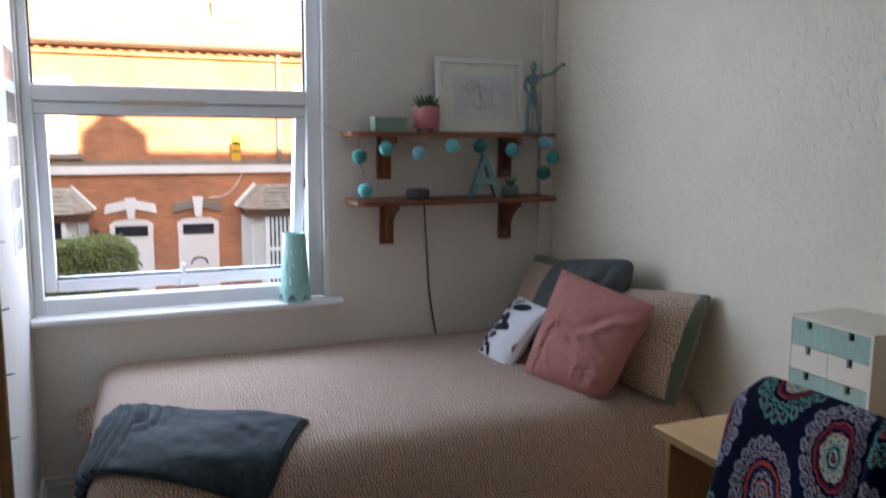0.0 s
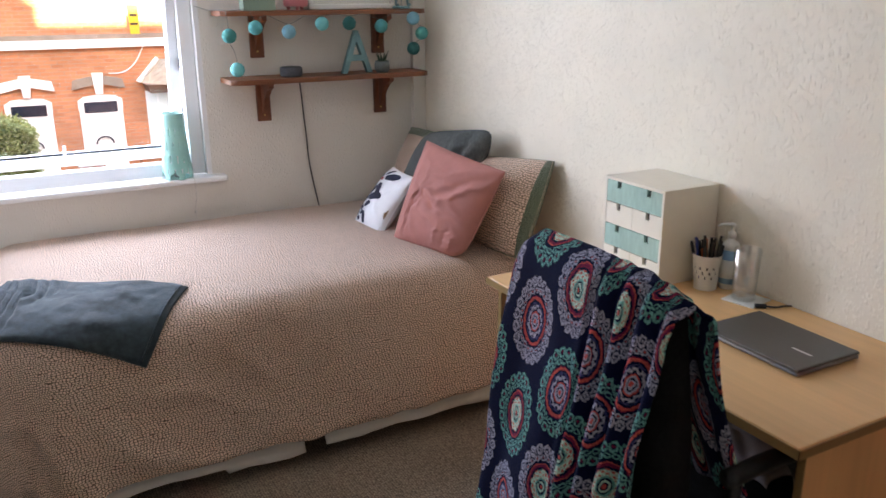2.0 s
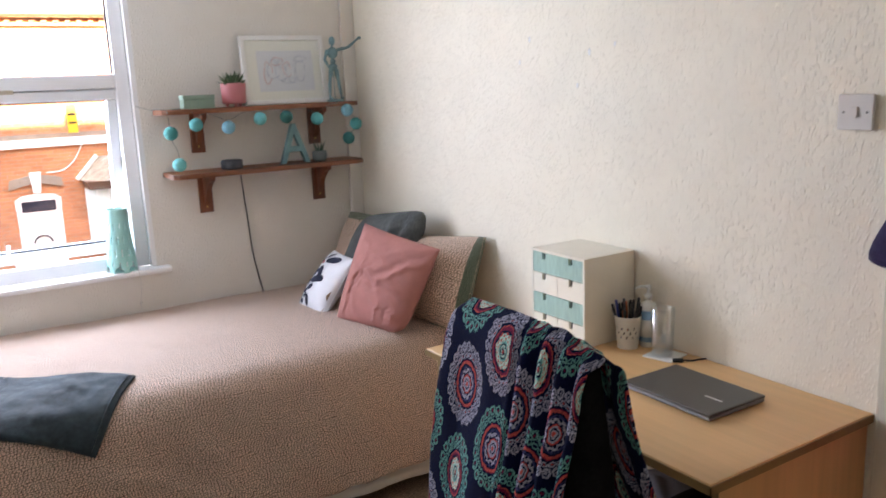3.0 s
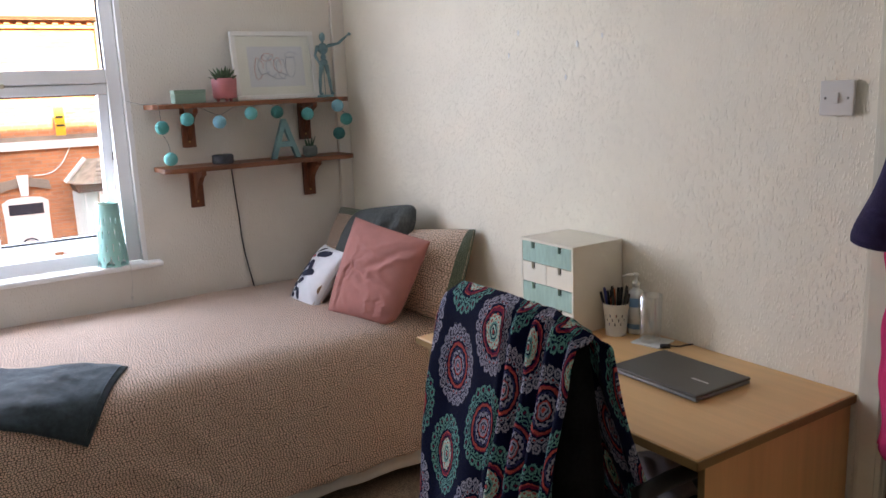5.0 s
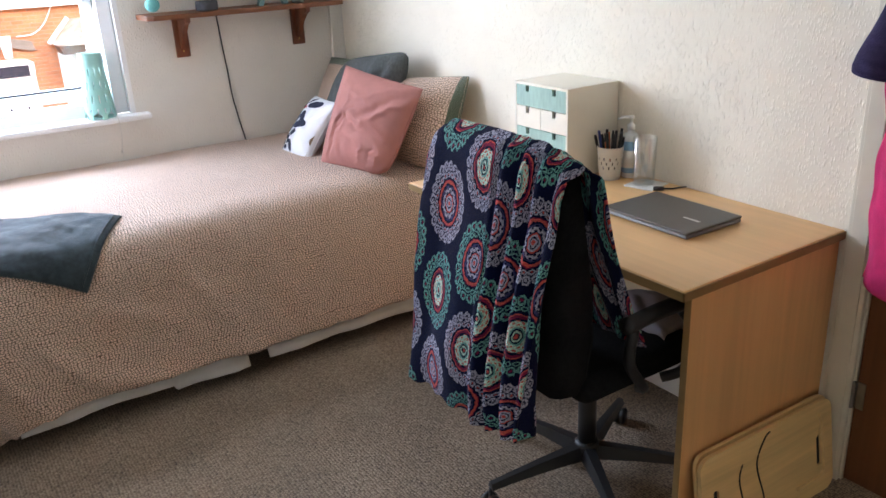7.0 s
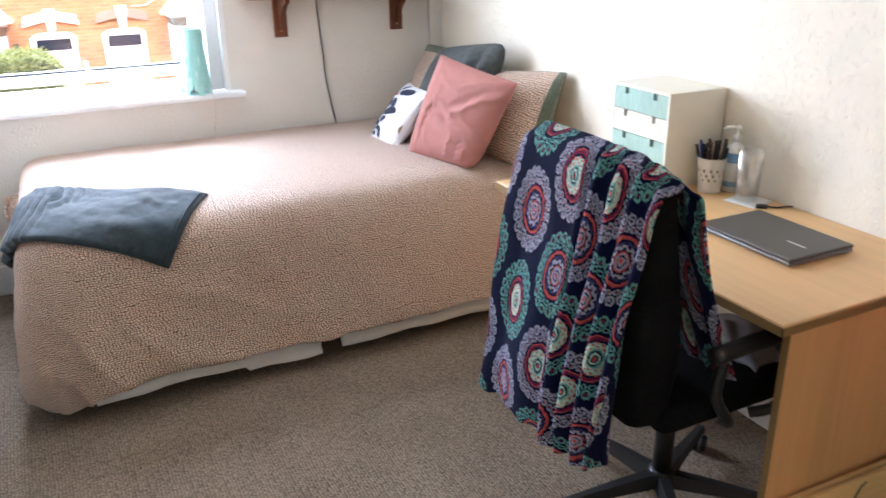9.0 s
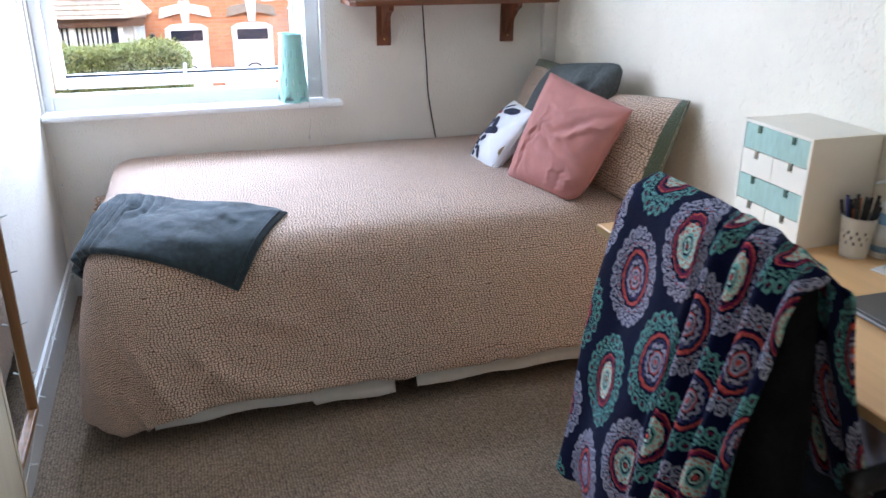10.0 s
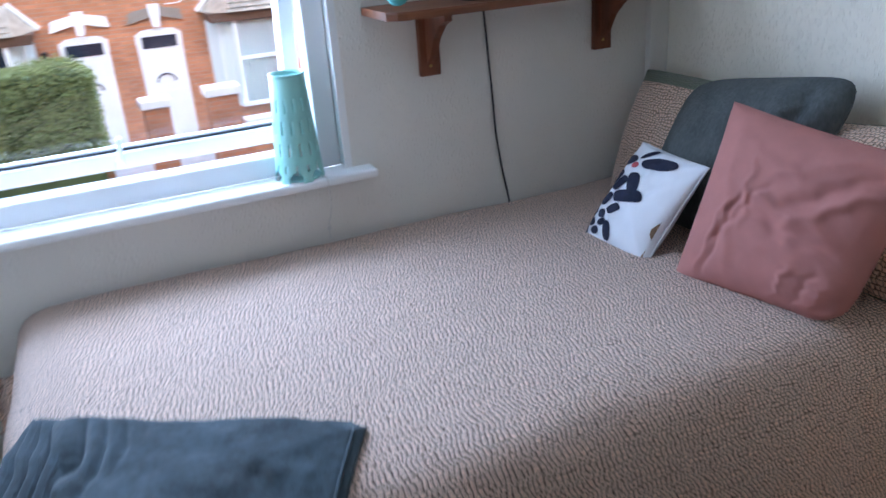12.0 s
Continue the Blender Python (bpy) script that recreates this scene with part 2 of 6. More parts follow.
def glass_mat(name, rough=0.0, tint=(1, 1, 1)):
    m = bpy.data.materials.new(name)
    m.use_nodes = True
    b = m.node_tree.nodes["Principled BSDF"]
    b.inputs["Base Color"].default_value = (*tint, 1)
    b.inputs["Transmission Weight"].default_value, b.inputs["Roughness"].default_value, b.inputs["IOR"].default_value = 1.0, rough, 1.45
    return m


def pane_mat(name, gloss=0.025):
    """Thin glass: clear, with a faint gloss."""
    m = bpy.data.materials.new(name)
    m.use_nodes = True
    n, l = m.node_tree.nodes, m.node_tree.links
    n.remove(n["Principled BSDF"])
    t, g, mx = n.new("ShaderNodeBsdfTransparent"), n.new("ShaderNodeBsdfGlossy"), n.new("ShaderNodeMixShader")
    g.inputs["Roughness"].default_value = 0.02
    t.inputs["Color"].default_value = (0.98, 0.99, 0.985, 1)
    mx.inputs[0].default_value = gloss
    l.new(t.outputs[0], mx.inputs[1])
    l.new(g.outputs[0], mx.inputs[2])
    l.new(mx.outputs[0], n["Material Output"].inputs[0])
    return m


PLASTER = woodchip("wall_paint", (0.74, 0.70, 0.635), 0.0012)
# bright warm colour chosen to bounce light onto surfaces facing south
BOUNCEWALL = woodchip("warm_bounce_paint", (0.90, 0.77, 0.57), 0.0012)
WOODCHIP = woodchip("textured_wallpaper", (0.88, 0.81, 0.68), 0.0021)
CARPET = loop_carpet("loop_pile_carpet")
CEILING = mat("ceiling_paint", (0.85, 0.82, 0.76), 0.9, scale=8, vary=0.03)
UPVC = mat("white_frame_plastic", (0.78, 0.79, 0.80), 0.3, scale=6, vary=0.03)
SILLPAINT = mat("white_sill_paint", (0.80, 0.80, 0.79), 0.35, scale=9, vary=0.04, bump=0.08, bump_scale=25)
GLOSS = mat("cream_gloss_paint", (0.70, 0.65, 0.53), 0.4, scale=12, vary=0.06, bump=0.1, bump_scale=30)
SKIRTPAINT = mat("white_gloss_paint", (0.72, 0.71, 0.68), 0.4, scale=12, vary=0.06, bump=0.1, bump_scale=30)
RUBBER = mat("black_window_seal", (0.02, 0.02, 0.022), 0.6, scale=30, vary=0.2)
BEIGE = mat("beige_vent_plastic", (0.50, 0.43, 0.33), 0.5, scale=30, vary=0.05)
PANE = pane_mat("window_glass")
CLEAR = pane_mat("clear_glass", 0.26)
MIRROR = mat("mirror_silver", (0.86, 0.88, 0.87), 0.02, 1.0, scale=5, vary=0.01)
SHELFWOOD = mat("dark_stained_pine", (0.20, 0.062, 0.022), 0.45, scale=30, vary=0.45, stretch=(0.12, 1, 1), bump=0.2, bump_scale=60)
BRACKETWOOD = mat("dark_stained_bracket", (0.16, 0.045, 0.016), 0.5, scale=34, vary=0.4, stretch=(1, 1, 0.15), bump=0.2, bump_scale=60)
DESKWOOD = mat("beech_laminate", (0.74, 0.44, 0.205), 0.38, scale=45, vary=0.09, stretch=(1, 0.05, 1))
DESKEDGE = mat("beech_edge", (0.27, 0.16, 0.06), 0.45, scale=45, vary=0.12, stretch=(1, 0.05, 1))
DESKSIDE = mat("beech_laminate_upright", (0.72, 0.395, 0.175), 0.45, scale=50, vary=0.1, stretch=(1, 1, 0.04))
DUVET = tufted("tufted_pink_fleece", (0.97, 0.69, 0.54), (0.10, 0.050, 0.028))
# the pillows' tan, also the shaded version of the duvet for its corner
TANSHADE = tufted("tufted_tan_and_shaded_fleece", (0.86, 0.61, 0.47), (0.19, 0.115, 0.075), (80, 120))
PIPING = tufted("tufted_green_edge", (0.17, 0.205, 0.13), (0.05, 0.062, 0.036))
SHEET = mat("white_bed_sheet", (0.76, 0.75, 0.73), 0.9, scale=20, vary=0.05, bump=0.3, bump_scale=120)
DIVAN = mat("grey_divan_cloth", (0.14, 0.14, 0.15), 0.95, scale=60, vary=0.2, bump=0.3, bump_scale=300)
PINK = mat("pink_cotton", (0.43, 0.17, 0.145), 0.9, scale=24, vary=0.08, bump=0.25, bump_scale=420)
GREY = mat("grey_wool", (0.085, 0.095, 0.095), 0.95, scale=110, vary=0.3, stretch=(1, 1, 0.5), bump=1.0, bump_scale=190)
SLATE = mat("slate_fleece", (0.022, 0.038, 0.046), 0.95, scale=60, vary=0.45, bump=0.4, bump_scale=220)
nodes_of(SLATE)[2].inputs["Sheen Weight"].default_value = 0.16
WHITECOTTON = mat("white_cotton", (0.74, 0.75, 0.78), 0.9, scale=20, vary=0.05, bump=0.3, bump_scale=300)
INDIGO = mat("indigo_print", (0.012, 0.016, 0.04), 0.9, scale=60, vary=0.4)
MEDALLION = medallions("medallion_fleece")
BLACK = mat("black_plastic", (0.012, 0.012, 0.013), 0.45, scale=30, vary=0.2)
BLACKCLOTH = mat("black_chair_cloth", (0.009, 0.009, 0.0095), 0.95, scale=90, vary=0.35, bump=0.3, bump_scale=500)
nodes_of(BLACKCLOTH)[2].inputs["Specular IOR Level"].default_value = 0.08
LILAC = mat("grey_lilac_cloth", (0.34, 0.32, 0.34), 0.9, scale=20, vary=0.15, bump=0.3, bump_scale=200)
LAPTOP = mat("gunmetal_laptop", (0.115, 0.108, 0.10), 0.42, 0.55, scale=60, vary=0.04)
LAPEDGE = mat("laptop_base_edge", (0.24, 0.25, 0.26), 0.35, 0.6, scale=60, vary=0.05)
SILVER = mat("silver_print", (0.62, 0.62, 0.62), 0.3, 0.8, scale=40, vary=0.03)
CARD = mat("cream_painted_card", (0.83, 0.78, 0.67), 0.7, scale=16, vary=0.03, bump=0.1, bump_scale=80)
MINT = mat("mint_linen_paper", (0.36, 0.55, 0.49), 0.85, scale=90, vary=0.13, stretch=(1, 1, 0.25), bump=0.3, bump_scale=300)
# near-black: painted shade in slots and hollows, also grooves and hinge stays
DARK = mat("shade_and_fitting_black", (0.015, 0.013, 0.012), 0.9, scale=20, vary=0.2)
TEAL = mat("aqua_enamel", (0.30, 0.62, 0.57), 0.28, scale=8, vary=0.06, coat=0.3)
TEALDUST = mat("dusty_teal_paint", (0.14, 0.29, 0.30), 0.7, scale=40, vary=0.2, bump=0.2, bump_scale=120)
MANNEQUIN = mat("teal_stained_wood", (0.14, 0.27, 0.29), 0.6, scale=50, vary=0.35)
SAGE = mat("sage_card", (0.22, 0.33, 0.26), 0.75, scale=20, vary=0.08)
POTPINK = mat("pink_ceramic", (0.50, 0.16, 0.17), 0.4, scale=20, vary=0.08)
POTGREY = mat("grey_concrete", (0.12, 0.145, 0.14), 0.85, scale=60, vary=0.2, bump=0.2)
LEAF = mat("succulent_leaf", (0.055, 0.11, 0.045), 0.5, scale=30, vary=0.35)
CACTUS = mat("cactus_skin", (0.03, 0.08, 0.04), 0.6, scale=60, vary=0.3)
FRAMEWHITE = mat("white_picture_frame", (0.78, 0.77, 0.74), 0.4, scale=12, vary=0.03)
MOUNT = mat("cream_mount_card", (0.78, 0.76, 0.70), 0.8, scale=30, vary=0.02)
PAPER = mat("pale_grey_paper", (0.66, 0.66, 0.69), 0.85, scale=30, vary=0.03)
INK = mat("blue_grey_ink", (0.40, 0.42, 0.50), 0.8, scale=60, vary=0.2)
INKPINK = mat("coral_ink", (0.62, 0.33, 0.32), 0.8, scale=60, vary=0.2)
FABRICGREY = mat("grey_speaker_mesh", (0.07, 0.072, 0.08), 0.9, scale=120, vary=0.3, bump=0.4, bump_scale=500)
STRING = mat("white_string", (0.66, 0.64, 0.60), 0.9, scale=60, vary=0.1)
BULB = mat("clear_bulb_plastic", (0.82, 0.84, 0.84), 0.2, scale=60, vary=0.05)
OAK = mat("brown_oak_frame", (0.32, 0.15, 0.06), 0.45, scale=40, vary=0.3, stretch=(1, 1, 0.08))
FILLER = mat("filler_patch", (0.80, 0.79, 0.76), 0.8, scale=60, vary=0.05)
PINE = mat("whitewashed_pine", (0.70, 0.60, 0.44), 0.5, scale=44, vary=0.1, stretch=(1, 1, 0.05))
DOORWOOD = mat("dark_varnished_door", (0.15, 0.052, 0.02), 0.33, scale=40, vary=0.3, stretch=(1, 1, 0.05))
STEEL = mat("dull_steel", (0.25, 0.24, 0.22), 0.4, 0.9, scale=40, vary=0.15)
BRASS = mat("brass_screw", (0.55, 0.38, 0.14), 0.35, 0.9, scale=40, vary=0.1)
SWITCH = mat("white_switch_plastic", (0.66, 0.62, 0.58), 0.35, scale=20, vary=0.02)
BAMBOO = mat("bamboo", (0.80, 0.55, 0.26), 0.42, scale=60, vary=0.16, stretch=(0.05, 1, 1))
NAVYCLOTH = mat("navy_towelling", (0.022, 0.014, 0.06), 0.95, scale=40, vary=0.25, bump=0.6, bump_scale=240)
MAGENTA = mat("magenta_fleece", (0.56, 0.018, 0.12), 0.95, scale=24, vary=0.22, bump=0.5, bump_scale=240)
WHITEPLASTIC = mat("white_bottle_plastic", (0.74, 0.74, 0.70), 0.35, scale=20, vary=0.03)
LABELBLUE = mat("pale_blue_label", (0.20, 0.40, 0.60), 0.5, scale=20, vary=0.06)
POTWHITE = mat("white_lace_metal", (0.68, 0.65, 0.58), 0.5, scale=20, vary=0.05)
ORANGE = mat("orange_pen", (0.60, 0.14, 0.03), 0.4, scale=20, vary=0.1)
PENBLUE = mat("blue_pen", (0.02, 0.04, 0.20), 0.4, scale=20, vary=0.1)
WATER = pane_mat("water", 0.05)
PHOTO = mat("warm_photo_print", (0.40, 0.22, 0.13), 0.25, scale=22, vary=0.5, second=(0.06, 0.045, 0.05))
BRICK = brickwork("red_brickwork")
WHITE = mat("white_masonry_paint", (0.78, 0.77, 0.74), 0.55, scale=4, vary=0.05)
ROOF = mat("clay_roof_tile", (0.34, 0.22, 0.12), 0.85, scale=5, vary=0.25, bump=0.3)
SLATES = mat("bay_roof_slate", (0.33, 0.29, 0.23), 0.8, scale=7, vary=0.35)
GUTTER = mat("brown_gutter", (0.10, 0.05, 0.03), 0.5, scale=5, vary=0.15)
STONE = mat("weathered_stone_sill", (0.24, 0.20, 0.16), 0.85, scale=5, vary=0.2)
DARKGLASS = mat("dark_window_glass", (0.02, 0.025, 0.04), 0.06, scale=2, vary=0.2)
CURTAIN = mat("pale_net_curtain", (0.62, 0.66, 0.62), 0.8, scale=6, vary=0.1, stretch=(6, 1, 0.3))
YELLOW = mat("yellow_sign_board", (0.72, 0.42, 0.03), 0.5, scale=5, vary=0.05)
ASPHALT = mat("asphalt", (0.055, 0.055, 0.057), 0.9, scale=10, vary=0.25, bump=0.3)
PAVING = mat("concrete_paving", (0.42, 0.39, 0.35), 0.9, scale=6, vary=0.15, bump=0.2)
HEDGE = mat("hedge_leaf", (0.24, 0.29, 0.10), 0.6, scale=3, vary=0.35)
GRASS = mat("front_grass", (0.07, 0.11, 0.03), 0.9, scale=6, vary=0.3)


# ---- builders ----
def part(name, bm, material, parent=None, label="", smooth=False, m=None):
    me = bpy.data.meshes.new(name)
    bmesh.ops.recalc_face_normals(bm, faces=bm.faces)
    bm.to_mesh(me)
    bm.free()
    me.materials.append(material)
    if smooth:
        me.polygons.foreach_set("use_smooth", [True] * len(me.polygons))
    ob = new(name, me)
    if m is not None:
        ob.matrix_basis = m
    ob.parent = parent
    if label:
        ob["label"] = label
    return ob


def empty(name, m=None):
    ob = new(name)
    ob.empty_display_size = 0.05
    if m is not None:
        ob.matrix_basis = m
    return ob


def join(bm, other):
    tmp = bpy.data.meshes.new("tmp")
    other.to_mesh(tmp)
    other.free()
    bm.from_mesh(tmp)
    bpy.data.meshes.remove(tmp)
    return bm


def box(x0, x1, y0, y1, z0, z1, bevel=0.0, seg=2, bm=None):
    b = bmesh.new()
    bmesh.ops.create_cube(b, size=1.0)
    for v in b.verts:
        v.co = ((x0 + x1) / 2 + v.co.x * (x1 - x0), (y0 + y1) / 2 + v.co.y * (y1 - y0), (z0 + z1) / 2 + v.co.z * (z1 - z0))
    if bevel:
        bmesh.ops.bevel(b, geom=b.edges[:], offset=bevel, segments=seg, profile=0.5, affect="EDGES")
    return join(bm, b) if bm is not None else b


def prism(outline, y0, y1, bevel=0.0):
    """An outline of (x, z) pairs, drawn out along y."""
    b = bmesh.new()
    a = [b.verts.new((x, y0, z)) for x, z in outline]
    c = [b.verts.new((x, y1, z)) for x, z in outline]
    b.faces.new(a)
    b.faces.new(c[::-1])
    for i in range(len(outline)):
        j = (i + 1) % len(outline)
        b.faces.new((a[i], a[j], c[j], c[i]))
    if bevel:
        bmesh.ops.bevel(b, geom=b.edges[:], offset=bevel, segments=2, profile=0.5, affect="EDGES")
    return b


def turned(profile, seg=32, bm=None):
    """A profile of (radius, z) pairs turned round z; a radius of 0 closes the end."""
    b = bm if bm is not None else bmesh.new()
    rings = []
    for r, z in profile:
        if r <= 1e-6:
            rings.append([b.verts.new((0, 0, z))])
        else:
            rings.append([b.verts.new((r * math.cos(2 * math.pi * k / seg), r * math.sin(2 * math.pi * k / seg), z)) for k in range(seg)])
    for p, q in zip(rings, rings[1:]):
        for k in range(seg):
            j = (k + 1) % seg
            if len(p) == 1 and len(q) > 1:
                b.faces.new((p[0], q[k], q[j]))
            elif len(q) == 1 and len(p) > 1:
                b.faces.new((p[k], p[j], q[0]))
            elif len(p) > 1:
                b.faces.new((p[k], p[j], q[j], q[k]))
    return b


def rod(points, radius, seg=8, bm=None, taper=None):
    """A round bar or cable along a line of points."""
    b = bm if bm is not None else bmesh.new()
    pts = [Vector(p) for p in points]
    rings = []
    for i, p in enumerate(pts):
        d = (pts[min(i + 1, len(pts) - 1)] - pts[max(i - 1, 0)]).normalized()
        side = d.cross(Vector((0, 0, 1)) if abs(d.z) < 0.9 else Vector((1, 0, 0))).normalized()
        up = side.cross(d)
        r = radius if taper is None else radius + (taper - radius) * i / (len(pts) - 1)
        rings.append([b.verts.new(p + r * (math.cos(2 * math.pi * k / seg) * side + math.sin(2 * math.pi * k / seg) * up)) for k in range(seg)])
    for p, q in zip(rings, rings[1:]):
        for k in range(seg):
            j = (k + 1) % seg
            b.faces.new((p[k], p[j], q[j], q[k]))
    b.faces.new(rings[0])
    b.faces.new(rings[-1][::-1])
    return b


def bezier(points, steps=10):
    """A smooth line (Catmull-Rom) through points."""
    pts = [Vector(p) for p in points]
    out = []
    for i in range(len(pts) - 1):
        p0, p1, p2, p3 = pts[max(i - 1, 0)], pts[i], pts[i + 1], pts[min(i + 2, len(pts) - 1)]
        for k in range(steps):
            t = k / steps
            out.append(0.5 * ((2 * p1) + (p2 - p0) * t + (2 * p0 - 5 * p1 + 4 * p2 - p3) * t * t + (3 * p1 - p0 - 3 * p2 + p3) * t ** 3))
    out.append(pts[-1])
    return out


def ball(centre, r, squash=(1, 1, 1), u=16, v=12, bm=None):
    b = bmesh.new()
    bmesh.ops.create_uvsphere(b, u_segments=u, v_segments=v, radius=1.0)
    for w in b.verts:
        w.co = Vector(centre) + Vector((w.co.x * r * squash[0], w.co.y * r * squash[1], w.co.z * r * squash[2]))
    return join(bm, b) if bm is not None else b


def sheet(nu, nv, place, uv=None):
    """A grid of nu x nv cells with corners at place(s, t), s and t from 0 to 1; uv(s, t) in metres."""
    b = bmesh.new()
    lay = b.loops.layers.uv.new("UVMap")
    g = [[b.verts.new(place(i / nu, j / nv)) for j in range(nv + 1)] for i in range(nu + 1)]
    for i in range(nu):
        for j in range(nv):
            f = b.faces.new((g[i][j], g[i + 1][j], g[i + 1][j + 1], g[i][j + 1]))
            for loop, (a, c) in zip(f.loops, ((i, j), (i + 1, j), (i + 1, j + 1), (i, j + 1))):
                loop[lay].uv = uv(a / nu, c / nv) if uv else (a / nu, c / nv)
    return b


def thicken(ob, thickness, offset=-1.0):
    k = ob.modifiers.new("thickness", "SOLIDIFY")
    k.thickness, k.offset = thickness, offset
    return ob


def structure(name, bm, material, label, category):
    return tagged(part(name, bm, material), label, category, kind="structure")


# ---- the room ----
XL, XR, YW, YB, ZC = 0.245, 2.507, 3.75, -0.62, 2.45
WX0, WX1, WZ0, WZ1 = 0.255, 1.415, 0.806, 2.30
DY0, DY1, DZ = 0.06, 0.85, 2.02

structure("floor", box(XL - 0.1, XR + 0.1, YB - 0.1, YW + 0.05, -0.12, 0.0), CARPET, "brown flecked loop-pile carpet on the bedroom floor", "floor")
structure("ceiling", box(XL - 0.3, XR + 0.3, YB - 0.3, YW + 0.3, ZC, ZC + 0.15), CEILING, "plain white painted bedroom ceiling", "ceiling")
structure("wall_west", box(XL - 0.15, XL, YB, YW, -0.1, ZC), PLASTER, "white painted plaster wall beside the mirror", "wall")
bm = box(XR, XR + 0.15, DY1 + 0.02, YW, -0.1, ZC)
box(XR, XR + 0.15, YB, DY0 - 0.02, -0.1, ZC, bm=bm)
box(XR, XR + 0.15, DY0 - 0.02, DY1 + 0.02, DZ + 0.02, ZC, bm=bm)
east = structure("wall_east", bm, WOODCHIP, "cream wall with raised textured wallpaper", "wall")
for y, z, r in ((2.59, 1.975, 0.012), (1.98, 1.68, 0.010), (2.04, 1.57, 0.008), (1.95, 1.93, 0.006), (1.88, 1.86, 0.005), (2.36, 1.66, 0.008), (2.30, 1.74, 0.009), (1.86, 1.70, 0.007)):
    part("filler_spot", ball((XR - 0.0005, y, z), r, (0.12, 0.7, 1.2), 10, 8), FILLER, east, "dab of white filler", True)
# unseen closing wall, doubles as a warm reflector
structure("wall_south", box(XL - 0.15, XR + 0.15, YB - 0.15, YB, -0.1, ZC), BOUNCEWALL, "unseen plain wall behind the walker, coloured to bounce warm light", "wall")
bm = box(WX1, XR + 0.15, YW, YW + 0.3, -0.1, ZC)
box(XL - 0.15, WX0, YW, YW + 0.3, -0.1, ZC, bm=bm)
box(WX0, WX1, YW, YW + 0.3, -0.1, WZ0 - 0.03, bm=bm)
box(WX0, WX1, YW, YW + 0.3, WZ1, ZC, bm=bm)
structure("wall_north", bm, PLASTER, "white painted wall with a window in it", "wall")
structure("pipe_boxing", box(2.435, XR - 0.001, YW - 0.028, YW - 0.0005, 0.12, ZC, 0.004), PLASTER, "white painted pipe boxing in the room's corner", "trim")


def skirting(name, x0, x1, y0, y1, along):
    bm = box(x0, x1, y0, y1, 0.0, 0.135, 0.003)
    t = 0.005
    if along == "y":
        d = t if x0 < 1 else -t
        box(x0 + (t if d < 0 else 0), x1 - (t if d > 0 else 0), y0, y1, 0.135, 0.165, 0.003, bm=bm)
    else:
        box(x0, x1, y0 + t, y1, 0.135, 0.165, 0.003, bm=bm)
    structure(name, bm, SKIRTPAINT, "white painted wooden skirting board along the wall", "skirting board")


skirting("baseboard_west", XL + 0.0005, XL + 0.018, YB, YW - 0.0195, "y")
skirting("baseboard_north", XL + 0.0005, 2.4345, YW - 0.018, YW - 0.0005, "x")
skirting("baseboard_east", XR - 0.018, XR - 0.0005, DY1 + 0.0755, YW - 0.0285, "y")

# door and its frame in the east wall
door = tagged(empty("door_1"), "dark varnished wooden door, closed, with clothes hung on it", "door", kind="structure")
part("door_leaf", box(XR + 0.004, XR + 0.044, DY0 + 0.003, DY1 - 0.003, 0.008, DZ - 0.003, 0.002), DOORWOOD, door)
for z in (0.28, 1.72):
    h = part("hinge", rod([(XR - 0.004, DY1 + 0.001, z - 0.04), (XR - 0.004, DY1 + 0.001, z + 0.04)], 0.006, 10), STEEL, door, "dull steel hinge")
    part("hinge_plate", box(XR + 0.0005, XR + 0.0035, DY1 - 0.028, DY1 - 0.004, z - 0.04, z + 0.04), STEEL, h)
part("door_handle", rod([(XR + 0.004, 0.13, 1.0), (XR - 0.05, 0.13, 1.0), (XR - 0.05, 0.24, 1.0)], 0.009, 10), STEEL, door, "dull steel lever handle")
trim = tagged(empty("trim"), "cream gloss painted wooden door surround", "door frame", kind="structure")
part("jamb", box(XR + 0.001, XR + 0.15, DY1, DY1 + 0.0195, 0, DZ), GLOSS, trim)
part("jamb", box(XR + 0.001, XR + 0.15, DY0 - 0.0195, DY0, 0, DZ), GLOSS, trim)
part("head_jamb", box(XR + 0.001, XR + 0.15, DY0 - 0.0195, DY1 + 0.0195, DZ, DZ + 0.0195), GLOSS, trim)
for y0, y1 in ((DY1 + 0.004, DY1 + 0.074), (DY0 - 0.074, DY0 - 0.004)):
    bm = box(XR - 0.016, XR - 0.0005, y0, y1, 0, DZ + 0.004, 0.003)
    box(XR - 0.020, XR - 0.0162, y0 + 0.012, y1 - 0.012, 0.001, DZ + 0.002, 0.0015, bm=bm)
    part("architrave", bm, GLOSS, trim)
part("architrave", box(XR - 0.016, XR - 0.0005, DY0 - 0.074, DY1 + 0.074, DZ + 0.0045, DZ + 0.0745, 0.003), GLOSS, trim)
structure("wall_hall", box(XR + 0.9, XR + 1.0, DY0 - 0.8, DY1 + 0.8, -0.1, ZC), PLASTER, "plain wall of the hall beyond the door", "wall")

# window: fixed top light, top-hung sash standing ajar
FY0, FY1 = YW + 0.035, YW + 0.105
win = tagged(empty("window_1"), "white plastic window with its top-hung lower sash ajar", "window", kind="structure")
FL, FR, TZ0, TZ1 = WX0 + 0.001, WX1 - 0.022, 1.630, 1.692
part("window_frame", box(FL, FL + 0.036, FY0, FY1, WZ0 + 0.001, WZ1, 0.005), UPVC, win)
part("window_frame", box(FR - 0.062, FR, FY0, FY1, WZ0 + 0.001, WZ1, 0.005), UPVC, win)
